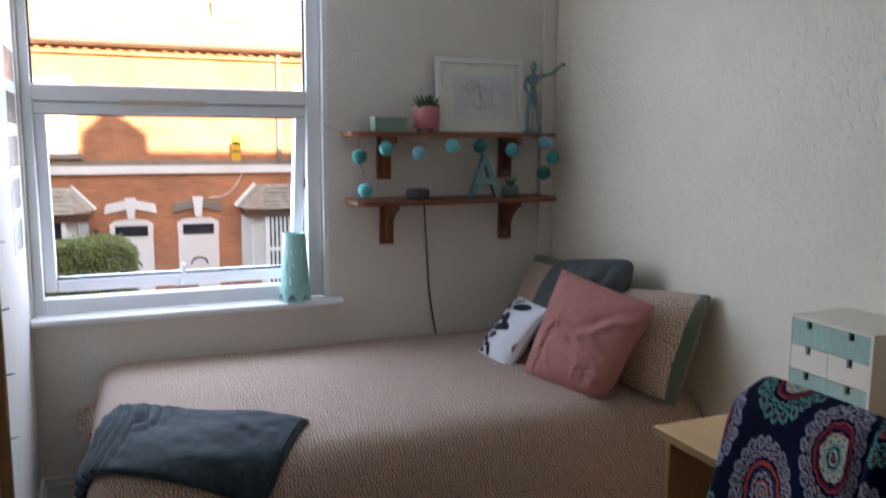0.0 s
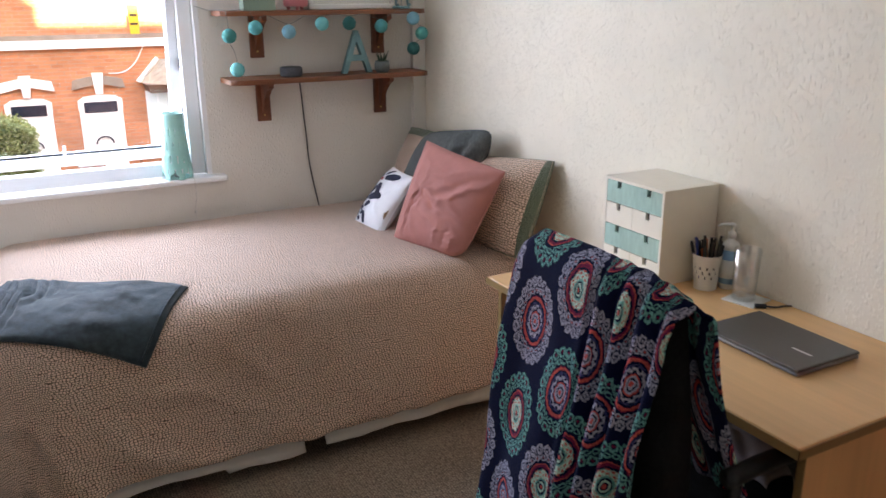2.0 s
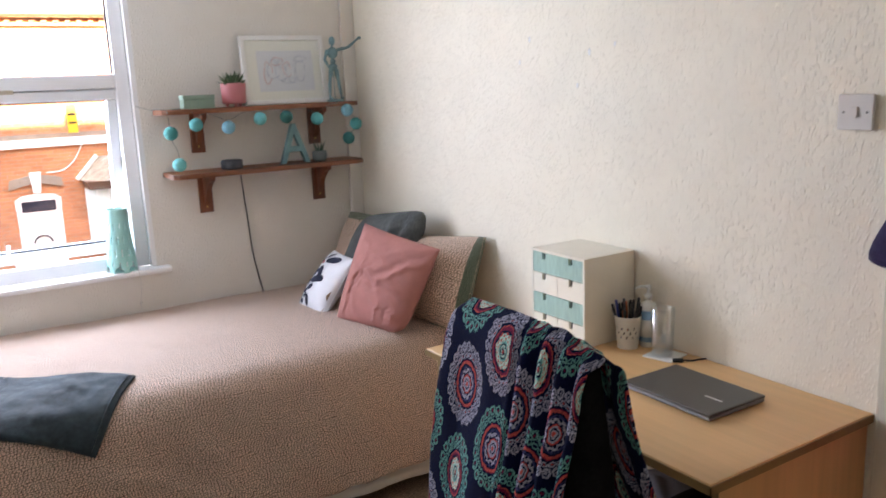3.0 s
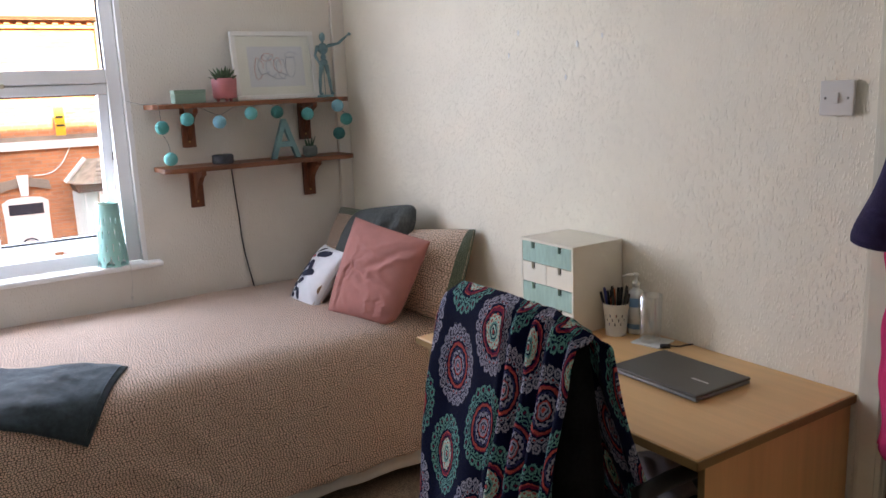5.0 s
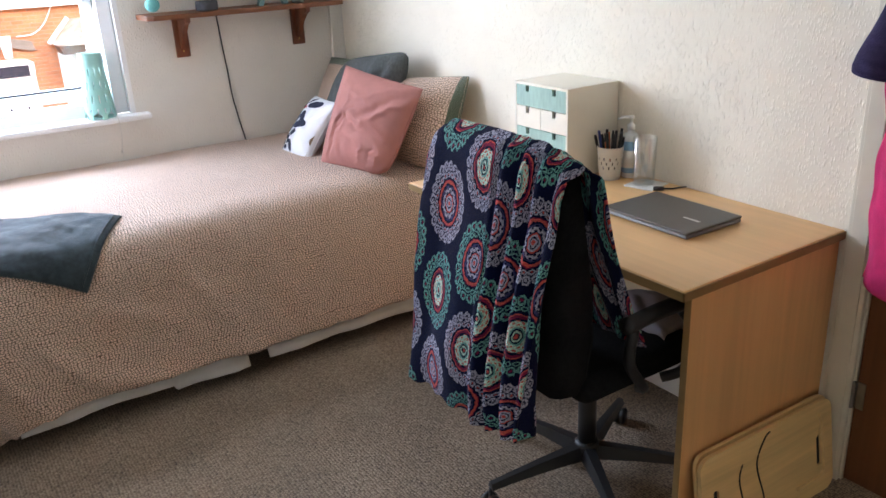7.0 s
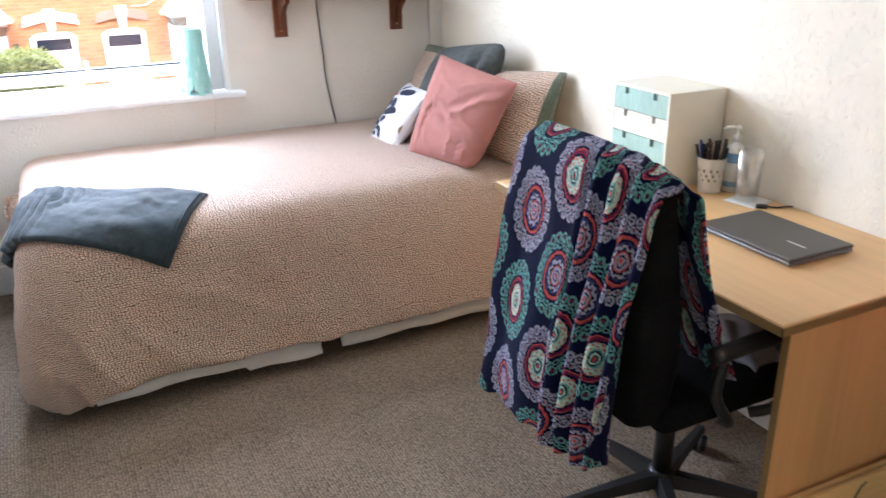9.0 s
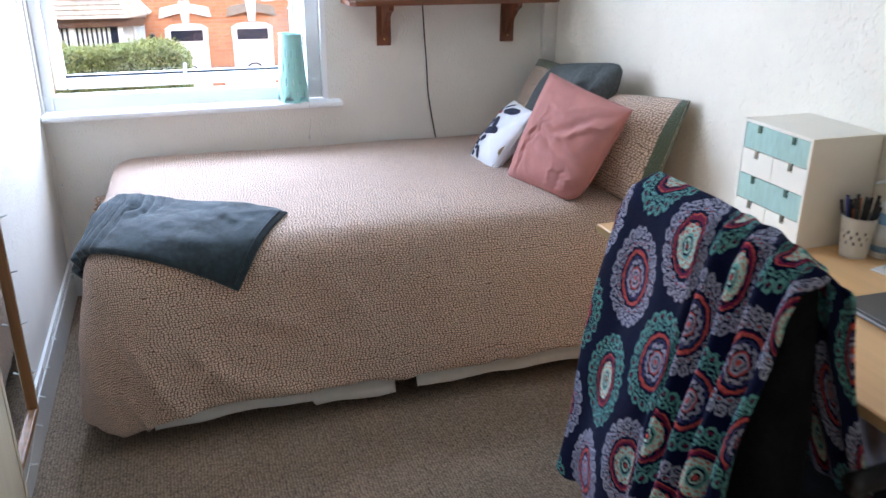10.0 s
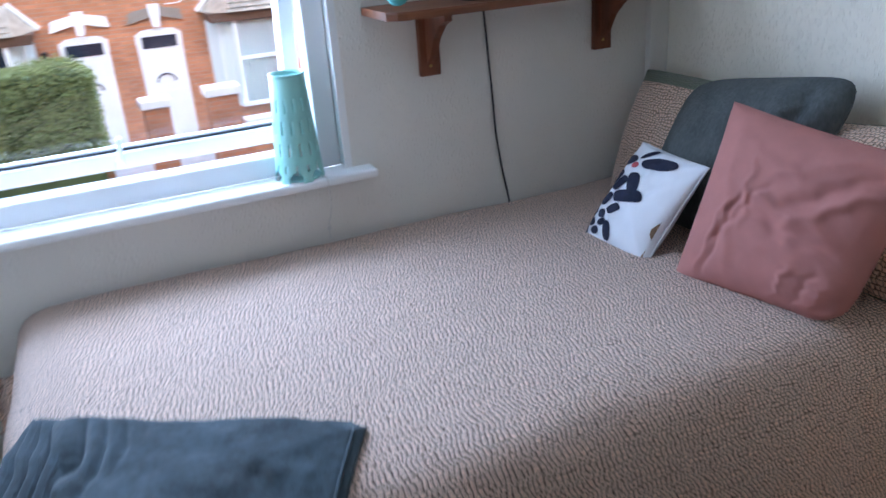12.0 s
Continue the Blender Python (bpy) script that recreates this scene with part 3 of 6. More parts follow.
part("window_frame", box(FL + 0.0365, FR - 0.0625, FY0, FY1, WZ0 + 0.001, WZ0 + 0.062, 0.005), UPVC, win)
part("window_frame", box(FL + 0.0365, FR - 0.0625, FY0, FY1, WZ1 - 0.06, WZ1, 0.005), UPVC, win)
part("transom", box(FL + 0.0365, FR - 0.0625, FY0, FY1, TZ0, TZ1, 0.005), UPVC, win)
g = part("pane", box(FL + 0.030, FR - 0.056, FY0 + 0.033, FY0 + 0.037, TZ1 - 0.004, WZ1 - 0.055), PANE, win)
g.visible_shadow = False
for x0, x1 in ((FL + 0.0366, FL + 0.044), (FR - 0.070, FR - 0.0626)):
    part("glazing_seal", box(x0, x1, FY0 + 0.02, FY0 + 0.03, TZ1 + 0.0002, WZ1 - 0.0602), RUBBER, win)
SX0, SX1, SZ0, SZ1 = FL + 0.034, FR - 0.060, 0.862, TZ0 - 0.002
SASH = Matrix.Translation((0, FY0 + 0.03, SZ1)) @ pose(0, 0, 0, 9.5, 0, 0)
sash = part("sash", box(SX0, SX1, -0.022, 0.04, -0.045, 0.0, 0.006), UPVC, win, "white sash hinged along its top, pushed outward", m=SASH)
SH = SZ1 - SZ0
part("sash_stile", box(SX0, SX0 + 0.045, -0.022, 0.04, -SH, -0.0455, 0.006), UPVC, sash)
part("sash_stile", box(SX1 - 0.045, SX1, -0.022, 0.04, -SH, -0.0455, 0.006), UPVC, sash)
part("sash_rail", box(SX0 + 0.0455, SX1 - 0.0455, -0.022, 0.04, -SH, -SH + 0.05, 0.006), UPVC, sash)
g = part("pane", box(SX0 + 0.040, SX1 - 0.040, 0.008, 0.012, -SH + 0.045, -0.040), PANE, sash)
g.visible_shadow = False
part("glazing_seal", box(SX0 + 0.0456, SX1 - 0.0456, -0.012, 0.002, -SH + 0.0502, -SH + 0.058), RUBBER, sash)
part("glazing_seal", box(SX0 + 0.0456, SX1 - 0.0456, -0.012, 0.002, -0.053, -0.0456), RUBBER, sash)
xm = (SX0 + SX1) / 2
hb = box(xm - 0.010, xm + 0.018, -0.032, -0.0222, -SH + 0.006, -SH + 0.034, 0.003)
rod(bezier([(xm + 0.004, -0.034, -SH + 0.02), (xm + 0.006, -0.052, -SH + 0.05), (xm + 0.010, -0.052, -SH + 0.105)], 5), 0.0075, 10, hb)
part("sash_handle", hb, UPVC, sash, "white plastic window handle", smooth=True)
bm = box(0.60, 0.92, FY0 - 0.012, FY0 - 0.0005, TZ0 - 0.012, TZ0 + 0.006, 0.003)
part("trickle_vent", bm, BEIGE, win, "beige plastic trickle vent")
for z in (1.05, 1.30):
    part("hinge_stay", box(SX1 - 0.002, SX1 + 0.006, FY1 - 0.03, FY1 + 0.02, z - 0.02, z + 0.02), DARK, win)
structure("window_sill", box(XL + 0.001, 1.472, YW - 0.06, FY0 + 0.01, WZ0 - 0.026, WZ0, 0.009, 3), SILLPAINT, "white painted wooden window sill with a rounded nose", "window sill")
part("window_reveal", box(FR + 0.0005, WX1 + 0.0002, YW + 0.001, FY1, WZ0 + 0.001, WZ1), SILLPAINT, win)

# ---- the bed ----
BX0, BY0, TOP = 0.605, 2.83, 0.596     # where the flat of the duvet ends at the foot and at the side
PROFILE = [(0.0, 0.0, 0.0), (0.08, 0.080, 0.001), (0.16, 0.156, 0.014), (0.24, 0.218, 0.062), (0.34, 0.262, 0.155), (0.48, 0.303, 0.293), (0.62, 0.350, 0.432), (0.74, 0.385, 0.548)]


def profile_at(s):
    for (a, o0, d0), (b, o1, d1) in zip(PROFILE, PROFILE[1:]):
        if s <= b:
            t = (s - a) / (b - a)
            return o0 + (o1 - o0) * t, d0 + (d1 - d0) * t
    return PROFILE[-1][1:]


def profile(s):
    """The curve of the duvet's edge, rounded between its points."""
    k = min(s, 0.09)
    pts = [profile_at(s + k * j / 4) for j in range(-4, 5)]
    w = [5 - abs(j) for j in range(-4, 5)]
    return sum(p[0] * q for p, q in zip(pts, w)) / 25, sum(p[1] * q for p, q in zip(pts, w)) / 25


def bed_top(a, b, lift=0.0):
    """A place on the duvet, by the cloth's own metres a along the wall and b out from it."""
    dx, dy = max(0.0, BX0 - a), max(0.0, BY0 - b)
    s = (dx ** 4 + dy ** 4) ** 0.25              # the corner at the foot hangs nearly square
    x, y = max(a, BX0), max(b, BY0)
    z = TOP
    nx = ny = 0.0
    if s > 0:
        nx, ny = dx / s, dy / s
        o, d = profile(s)
        x -= nx * o * (0.8 - 0.10 * min(1.0, max(0.0, (s - 0.42) / 0.26))) * (0.75 + 0.25 * ny)
        y -= ny * o
        z -= d
    p = Vector((x, y, z))
    side = min(1.0, s / 0.35)
    w = noise.noise(Vector((a * 2.3, b * 2.3, 1.0))) * 0.016 + noise.noise(Vector((a * 6, b * 6, 4.0))) * 0.006
    fold = noise.noise(Vector(((a + 0.55 * b) * 7.5, (b - 0.3 * a) * 1.2, 9.0)))
    fold2 = noise.noise(Vector(((a + 0.2 * b) * 15, b * 2.0, 12.0)))
    crumple = 0.020 * max(0.0, math.sin((a * 0.8 + b * 1.1) * 26 + 3 * noise.noise(Vector((a * 3, b * 3, 2))))) ** 2 * max(0.0, min(1.0, (s - 0.32) / 0.2)) * math.exp(-((a - 0.75) / 0.45) ** 2)
    puff = 0.012 * math.exp(-((s - 0.2) / 0.1) ** 2)
    out = lift + w * (0.5 + 0.5 * side) + (max(0, fold) ** 1.5 * 0.024 + fold2 * 0.007 + crumple) * side + puff
    p.x -= nx * out * 0.9
    p.y -= ny * out * 0.9
    p.z += out * (1 - side) + 0.006 * (1 - side)
    # the cloth sinks toward the wall and swells at the pillow end
    p.z += 0.010 * math.sin(min(1, max(0, (3.7 - b) / 0.9)) * math.pi) * (1 - side)
    return p


def hem(a):
    """How far down the side the cloth reaches."""
    base = 0.665 + 0.012 * math.sin(a * 5.0) + 0.010 * noise.noise(Vector((a * 9, 0, 3)))
    return base + 0.065 * math.exp(-((a - 0.40) / 0.28) ** 2) + 0.022 * math.exp(-((a - 1.05) / 0.28) ** 2)


def duvet_place(s, t):
    a = -0.07 + s * (2.495 + 0.07)
    h = max(hem(a) ** 4 - max(0.0, BX0 - a) ** 4, 1e-6) ** 0.25     # the hem rounds the corner at the foot
    b = (BY0 - h) + t * (3.735 - (BY0 - h))
    return a, b


def duvet_at(s, t):
    a, b = duvet_place(s, t)
    p = bed_top(a, b)
    if a > 2.42:
        p.z -= (a - 2.42) * 0.25
    p.z = max(p.z, 0.012)
    return p


bed = tagged(empty("bed", pose(1.45, 3.1, 0)), "double divan bed pushed into the corner under the window", "bed")
inv = bed.matrix_basis.inverted()


def bed_part(name, bm, material, label="", smooth=False, parent=None):
    return part(name, bm, material, parent or bed, label, smooth, inv if parent is None else None)


bed_part("divan_base", box(0.62, 2.48, 2.66, 3.70, 0.05, 0.30, 0.01), DIVAN, "grey fabric divan base")
for x in (0.68, 2.40):
    for y in (2.70, 3.62):
        bed_part("castor", box(x - 0.02, x + 0.02, y - 0.02, y + 0.02, 0.0, 0.0499, 0.004), BLACK)
bed_part("mattress", box(0.66, 2.48, 2.76, 3.70, 0.301, 0.53, 0.05, 3), SHEET, "white mattress")


def valance(name, x0, x1, low):
    def place(s, t):
        x = x0 + s * (x1 - x0)
        return Vector((x, 2.488 + 0.006 * math.sin(x * 23) + 0.006 * noise.noise(Vector((x * 14, t * 3, 0))) + 0.085 * t, low(x) + t * 0.16))
    return thicken(bed_part(name, sheet(60, 6, place), SHEET, "white cotton sheet hanging below the duvet", True), 0.003)


valance("sheet_edge", 0.60, 1.380, lambda x: 0.040 + 0.022 * math.sin((x - 0.6) * 4.1) * (x < 1.1))
valance("sheet_edge", 1.458, 2.44, lambda x: 0.046 + 0.012 * math.sin((x - 1.44) * 3.0))

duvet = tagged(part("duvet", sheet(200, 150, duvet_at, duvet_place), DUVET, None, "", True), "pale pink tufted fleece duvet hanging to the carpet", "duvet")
thicken(duvet, 0.012)
# bunched corner: darker fleece paints the shade behind the bed
bm = sheet(30, 14, lambda s, t: Vector((0.395 + 0.065 * s + 0.006 * math.sin(t * 9), 3.60 + 0.08 * t + 0.02 * math.sin(s * 6), 0.475 - 0.03 * (1 - s) - 0.09 * (1 - t) + 0.02 * noise.noise(Vector((s * 2, t * 2, 2))))), lambda s, t: (s * 0.1, t * 0.12))
thicken(part("duvet_corner", bm, TANSHADE, duvet, "bunched corner of the duvet, coloured darker for shade", True), 0.012)

# folded slate fleece throw across the foot of the bed
THROW = ((0.30, 2.735), (0.895, 2.500), (1.095, 2.822), (0.515, 3.165))      # near-foot, near, far right, far foot corners in cloth metres


def throw_at(s, t):
    p, q, r, o = (Vector(c) for c in THROW)
    c = (p * (1 - s) + q * s) * (1 - t) + (o * (1 - s) + r * s) * t
    bow = 0.022 * math.sin(math.pi * s ** 1.4) * (1 - t) ** 1.5
    c.y += bow
    edge = min(s, 1 - s, t, 1 - t)
    flow = s * 32 + 3.0 * t * t + 0.9 * noise.noise(Vector((s * 3, t * 2.5, 7)))
    ridge = (abs(math.sin(flow * math.pi / 2)) - 0.6) * 0.056 * min(1.0, (1.02 - t) / 0.30) * max(0.0, 1 - s / (0.30 + 0.14 * t)) ** 0.7 * min(1, edge / 0.05)
    soft = noise.noise(Vector((s * 3.5, t * 2.6, 5))) * 0.008 + noise.noise(Vector((s * 8 + t * 3, t * 6, 8))) * 0.005 + noise.noise(Vector((s * 20, t * 9, 3))) * 0.003
    lift = 0.011 + 0.018 * min(1, edge / 0.05) ** 0.5 + ridge + soft
    return bed_top(c.x, c.y, lift)


fleece = tagged(part("throw", sheet(170, 80, throw_at), SLATE, None, "", True), "folded dark slate fleece throw lying on the duvet", "throw")
thicken(fleece, 0.014)
bm = bmesh.new()
rod([throw_at(0.965, t / 24) + Vector((0, 0, 0.001)) for t in range(1, 24)], 0.0035, 6, bm)
part("hem_seam", bm, SLATE, fleece, "stitched hem of the throw", True)


# ---- cushions ----
def cushion_at(corners, thick, dent, seed, pin=0.035, folds=(), blunt=0.0, crown=1.0, dome=0.62):
    bl, br, tr, tl = (Vector(c) for c in corners)
    nrm = (br - bl).cross(tl - bl).normalized()

    def at(s, t, side):
        # edges bow inward between the corners, corners stay sharp
        ss = s + (0.5 - s) * pin * 4 * t * (1 - t) * 1.0
        tt = t + (0.5 - t) * pin * 4 * s * (1 - s) * 1.0
        k = 1 - blunt * abs(2 * s - 1) ** 5 * abs(2 * t - 1) ** 5 * (1 if t < 0.5 < s else crown)
        ss, tt = 0.5 + (ss - 0.5) * k, 0.5 + (tt - 0.5) * k
        p = (bl * (1 - ss) + br * ss) * (1 - tt) + (tl * (1 - ss) + tr * ss) * tt
        f = max(0.0, (1 - abs(2 * s - 1) ** 2.6)) ** dome * max(0.0, (1 - abs(2 * t - 1) ** 2.6)) ** dome
        w = noise.noise(Vector((s * 2.0 + seed, t * 2.0, side * 3))) * 0.10
        crease = 0.0
        for s0, t0, s1, t1, wide, high in folds:
            ds, dt = s1 - s0, t1 - t0
            along = ((s - s0) * ds + (t - t0) * dt) / (ds * ds + dt * dt)
            over = max(0.0, -along, along - 1) * math.hypot(ds, dt)
            off = ((s - s0) * dt - (t - t0) * ds) / math.hypot(ds, dt) + 0.03 * noise.noise(Vector((along * 4, seed, 1)))
            crease += 0.42 * high * math.exp(-(off / wide) ** 2 - (over / (2.5 * wide)) ** 2)
        pull = math.exp(-((min(s, 1 - s) + min(t, 1 - t)) / 0.22) ** 2)
        crease += pull * 0.25 * noise.noise(Vector(((s - t) * 9 + seed, (s + t) * 2, side)))
        fine = noise.noise(Vector((s * 9 + 2 * t + seed, t * 7, 2.0 + side))) * 0.03
        sag = -dent * max(0, noise.noise(Vector((s * 2.2 + seed * 2, t * 2.2, 4))))
        return p + nrm * side * (0.004 + 0.5 * thick * f * (1 + w + crease + 1.4 * fine + sag))
    return at


def cushion(name, corners, thick, material, label, dent=0.25, seed=0.0, n=70, pin=0.035, folds=(), blunt=0.0, crown=1.0, seam=None, dome=0.62):
    at = cushion_at(corners, thick, dent, seed, pin, folds, blunt, crown, dome)
    bl, br, tr, tl = (Vector(c) for c in corners)
    w, h = (br - bl).length, (tl - bl).length
    bm = sheet(n, n, lambda s, t: at(s, t, 1), lambda s, t: (s * w, t * h))
    back = sheet(n, n, lambda s, t: at(s, t, -1), lambda s, t: (s * w, t * h))
    join(bm, back)
    bmesh.ops.remove_doubles(bm, verts=bm.verts[:], dist=0.0005)
    # close the narrow seam between the two faces
    edges = [e for e in bm.edges if e.is_boundary]
    if edges:
        bmesh.ops.bridge_loops(bm, edges=edges)
    ob = tagged(part(name, bm, material, None, "", True), label, "pillow" if "pillow" in name else "cushion")
    bm = rod([at(0, t / 20, 0) for t in range(21)] + [at(s / 20, 1, 0) for s in range(1, 21)] + [at(1, 1 - t / 20, 0) for t in range(1, 21)] + [at(1 - s / 20, 0, 0) for s in range(1, 20)], 0.0035, 6)
    part("seam", bm, seam or material, ob, "", True)
    return ob, at


def green_border(ob, at, lo, hi, top=False):
    """A green tufted band along one end of a pillow."""
    for side in (1, -1):
        off = sheet(6, 40, lambda s, t: (at(1 - t, lo + s * (hi - lo), side) if top else at(lo + s * (hi - lo), t, side)) + (at(0.5, 0.5, side) - at(0.5, 0.5, 0)).normalized() * 0.002, lambda s, t: (s * 0.06, t * 0.5))
        part("green_border", off, PIPING, ob, "green tufted border", True)


pil, at = cushion("pillow", ((2.24, 3.17, 0.60), (2.30, 2.525, 0.60), (2.475, 2.575, 0.960), (2.43, 3.17, 0.888)), 0.22, TANSHADE, "tan tufted pillow with a green border leaning on the wall", 0.1, 3.0, pin=-0.02, seam=PIPING, dome=0.85)
green_border(pil, at, 0.945, 1.0)
pil, at = cushion("pillow", ((2.25, 3.665, 0.60), (2.25, 3.10, 0.60), (2.43, 3.12, 0.94), (2.415, 3.70, 0.948)), 0.14, TANSHADE, "tan tufted pillow standing in the corner of the room", 0.1, 5.0, pin=-0.04, seam=PIPING)
green_border(pil, at, 0.90, 1.0, True)
PINKFOLDS = ((0.10, 0.96, 0.34, 0.12, 0.035, 0.16), (0.19, 0.02, 0.30, 0.52, 0.018, -0.20), (0.14, 0.02, 0.24, 0.46, 0.018, 0.18), (0.24, 0.30, 0.40, 0.60, 0.022, -0.16),
             (0.36, 0.56, 0.78, 0.46, 0.035, 0.26), (0.40, 0.47, 0.84, 0.36, 0.035, -0.24), (0.95, 0.90, 0.62, 0.60, 0.045, -0.34), (0.97, 0.80, 0.66, 0.52, 0.030, 0.26), (0.90, 0.97, 0.50, 0.74, 0.035, 0.18),
             (0.62, 0.02, 0.68, 0.20, 0.022, 0.20), (0.74, 0.02, 0.80, 0.22, 0.022, -0.18), (0.84, 0.03, 0.88, 0.18, 0.020, 0.16), (0.20, 0.84, 0.56, 0.70, 0.028, 0.12), (0.30, 0.72, 0.36, 0.40, 0.020, 0.12), (0.50, 0.30, 0.90, 0.16, 0.03, 0.10))
cushion("cushion", ((2.18, 3.43, 0.605), (2.22, 2.99, 0.605), (2.415, 2.905, 1.046), (2.345, 3.40, 0.972)), 0.19, GREY, "dark grey woollen cushion propped behind the others", 0.2, 11.0, pin=0.0, blunt=0.10, folds=((0.80, 0.99, 0.84, 0.70, 0.035, -0.55), (0.93, 0.97, 0.92, 0.66, 0.04, 0.45), (0.70, 0.97, 0.74, 0.62, 0.04, 0.30), (0.3, 0.95, 0.5, 0.7, 0.06, 0.16), (0.55, 0.9, 0.62, 0.5, 0.04, -0.18)))
cushion("cushion", ((1.995, 3.045, 0.594), (2.10, 2.645, 0.594), (2.285, 2.632, 0.928), (2.178, 3.078, 0.992)), 0.16, PINK, "dusty pink cotton cushion standing on its edge", 0.05, 7.0, folds=PINKFOLDS, blunt=0.13, crown=0.0, pin=0.03, n=110)
small, at = cushion("cushion", ((1.955, 3.385, 0.588), (1.975, 3.145, 0.580), (2.130, 3.10, 0.830), (2.165, 3.40, 0.822)), 0.11, WHITECOTTON, "small white cotton cushion with an indigo block print", 0.2, 2.0, blunt=0.0, pin=0.03, folds=((0.95, 0.9, 0.6, 0.5, 0.05, -0.2), (0.9, 0.1, 0.6, 0.4, 0.05, 0.2), (0.5, 0.98, 0.55, 0.7, 0.04, 0.2)))
# the block print: dark rounded patches climbing across the white face
random.seed(4)


PRINT = Matrix(((125, 175), (85, -235))).inverted()     # from the print's own grid to the cushion's width and height


def patch(name, material, label, cx, cy, rx, ry, turn, square=1.0):
    """A printed shape at cx, cy on the print's grid, rounded like a petal or blunt like a cut block."""
    bm = bmesh.new()
    nrm = (at(0.5, 0.5, 1) - at(0.5, 0.5, 0)).normalized()

    def on(f, k):
        a = 2 * math.pi * k / 16
        u, v = math.copysign(abs(math.cos(a)) ** square, math.cos(a)) * rx, math.copysign(abs(math.sin(a)) ** square, math.sin(a)) * ry
        c, d = math.cos(radians(turn)), math.sin(radians(turn))
        p = PRINT @ Vector((cx - 40 + f * (u * c - v * d), cy - 490 + f * (u * d + v * c)))
        return at(min(0.97, max(0.03, p.x)), min(0.97, max(0.03, p.y)), 1) + nrm * 0.0025
    mid, inner = bm.verts.new(on(0, 0)), None
    for f in (0.35, 0.7, 1.0):
        ring = [bm.verts.new(on(f, k)) for k in range(16)]
        for k in range(16):
            j = (k + 1) % 16
            bm.faces.new((inner[k], ring[k], ring[j], inner[j]) if inner else (mid, ring[k], ring[j]))
        inner = ring
    part(name, bm, material, small, label, True)


for shape in ((193, 314, 22, 15, 10, 1.0), (258, 340, 37, 18, 5, 0.9), (243, 306, 26, 6, -32, 1.0), (155, 352, 22, 13, -35, 0.7), (164, 378, 24, 13, -30, 0.6), (198, 384, 15, 27, 15, 0.6),
              (126, 414, 20, 11, -38, 0.6), (178, 420, 34, 17, 10, 0.55), (140, 447, 18, 11, -12, 0.6), (86, 430, 14, 17, 15, 0.7), (108, 452, 10, 12, 20, 0.7), (75, 463, 11, 11, 0, 0.8), (54, 478, 6, 22, 20, 0.9),
              (78, 487, 11, 10, 0, 0.9), (102, 473, 12, 8, -20, 0.9), (109, 496, 10, 24, 22, 0.8), (112, 384, 12, 7, -35, 0.7), (98, 402, 9, 6, -30, 0.7)):
    patch("print_patch", INDIGO, "indigo printed patch", *shape)
patch("print_patch", mat("coral_print", (0.45, 0.08, 0.09), 0.9, scale=60, vary=0.2), "small coral printed patch", 206, 336, 10, 8, -20)
TAN = mat("tan_print", (0.28, 0.185, 0.12), 0.9, scale=60, vary=0.25)
for shape in ((236, 508, 36, 26, -35, 0.9), (196, 556, 30, 16, -25, 0.9), (292, 440, 18, 30, 20, 0.9)):
    patch("print_patch", TAN, "tan printed patch", *shape)

# ---- wall shelves ----
def wall_shelf(x0, x1, yf, ztop, brackets, label):
    th = tagged(empty("wall_shelf", pose((x0 + x1) / 2, YW, ztop)), label, "shelf", group="shelves above the bed")
    inv = th.matrix_basis.inverted()
    bm = bmesh.new()
    n = 40
    random.seed(int(ztop * 100))
    ring = []
    for k in range(n + 1):                       # front edge, a little uneven, chamfered at both ends
        x = x0 + (x1 - x0) * k / n
        e = min(x - x0, x1 - x)
        ring.append((x, yf + 0.010 * max(0, 1 - e / 0.035) * 3 + 0.0025 * noise.noise(Vector((x * 8, ztop, 0)))))
    for lo, hi, inset in ((ztop - 0.021, ztop - 0.005, 0.0), (ztop - 0.005, ztop, 0.004)):
        b = bmesh.new()
        low = [b.verts.new((x, y, lo)) for x, y in ring] + [b.verts.new((x1, YW - 0.001, lo)), b.verts.new((x0, YW - 0.001, lo))]
        top = [b.verts.new((x, y + inset, hi)) for x, y in ring] + [b.verts.new((x1, YW - 0.001, hi)), b.verts.new((x0, YW - 0.001, hi))]
        b.faces.new(low)
        b.faces.new(top)
        for i in range(len(low)):
            j = (i + 1) % len(low)
            b.faces.new((low[i], low[j], top[j], top[i]))
        join(bm, b)
    part("board", bm, SHELFWOOD, th, "dark stained pine board", m=inv)
    for x in brackets:
        z1 = ztop - 0.0212
        z0 = z1 - 0.185
        leg = part("bracket", box(x - 0.031, x + 0.031, YW - 0.020, YW - 0.001, z0, z1, 0.002), BRACKETWOOD, th, "dark wooden shelf bracket", m=inv)
        arm = [(YW - 0.0202, z1), (YW - 0.155, z1), (YW - 0.155, z1 - 0.022), (YW - 0.120, z1 - 0.036), (YW - 0.075, z1 - 0.075), (YW - 0.045, z1 - 0.125), (YW - 0.0202, z1 - 0.15)]
        b = bmesh.new()
        a = [b.verts.new((x - 0.011, y, z)) for y, z in arm]
        c = [b.verts.new((x + 0.011, y, z)) for y, z in arm]
        b.faces.new(a)
        b.faces.new(c)
        for i in range(len(arm)):
            j = (i + 1) % len(arm)
            b.faces.new((a[i], a[j], c[j], c[i]))
        part("strut", b, BRACKETWOOD, leg)
        part("screw", ball((x, YW - 0.0205, z0 + 0.028), 0.0045, (1, 0.4, 1), 10, 6), BRASS, leg, "brass screw", True)
    return th


wall_shelf(1.487, 2.434, 3.535, 1.238, (1.672, 2.258), "lower dark stained pine shelf on two wooden brackets")
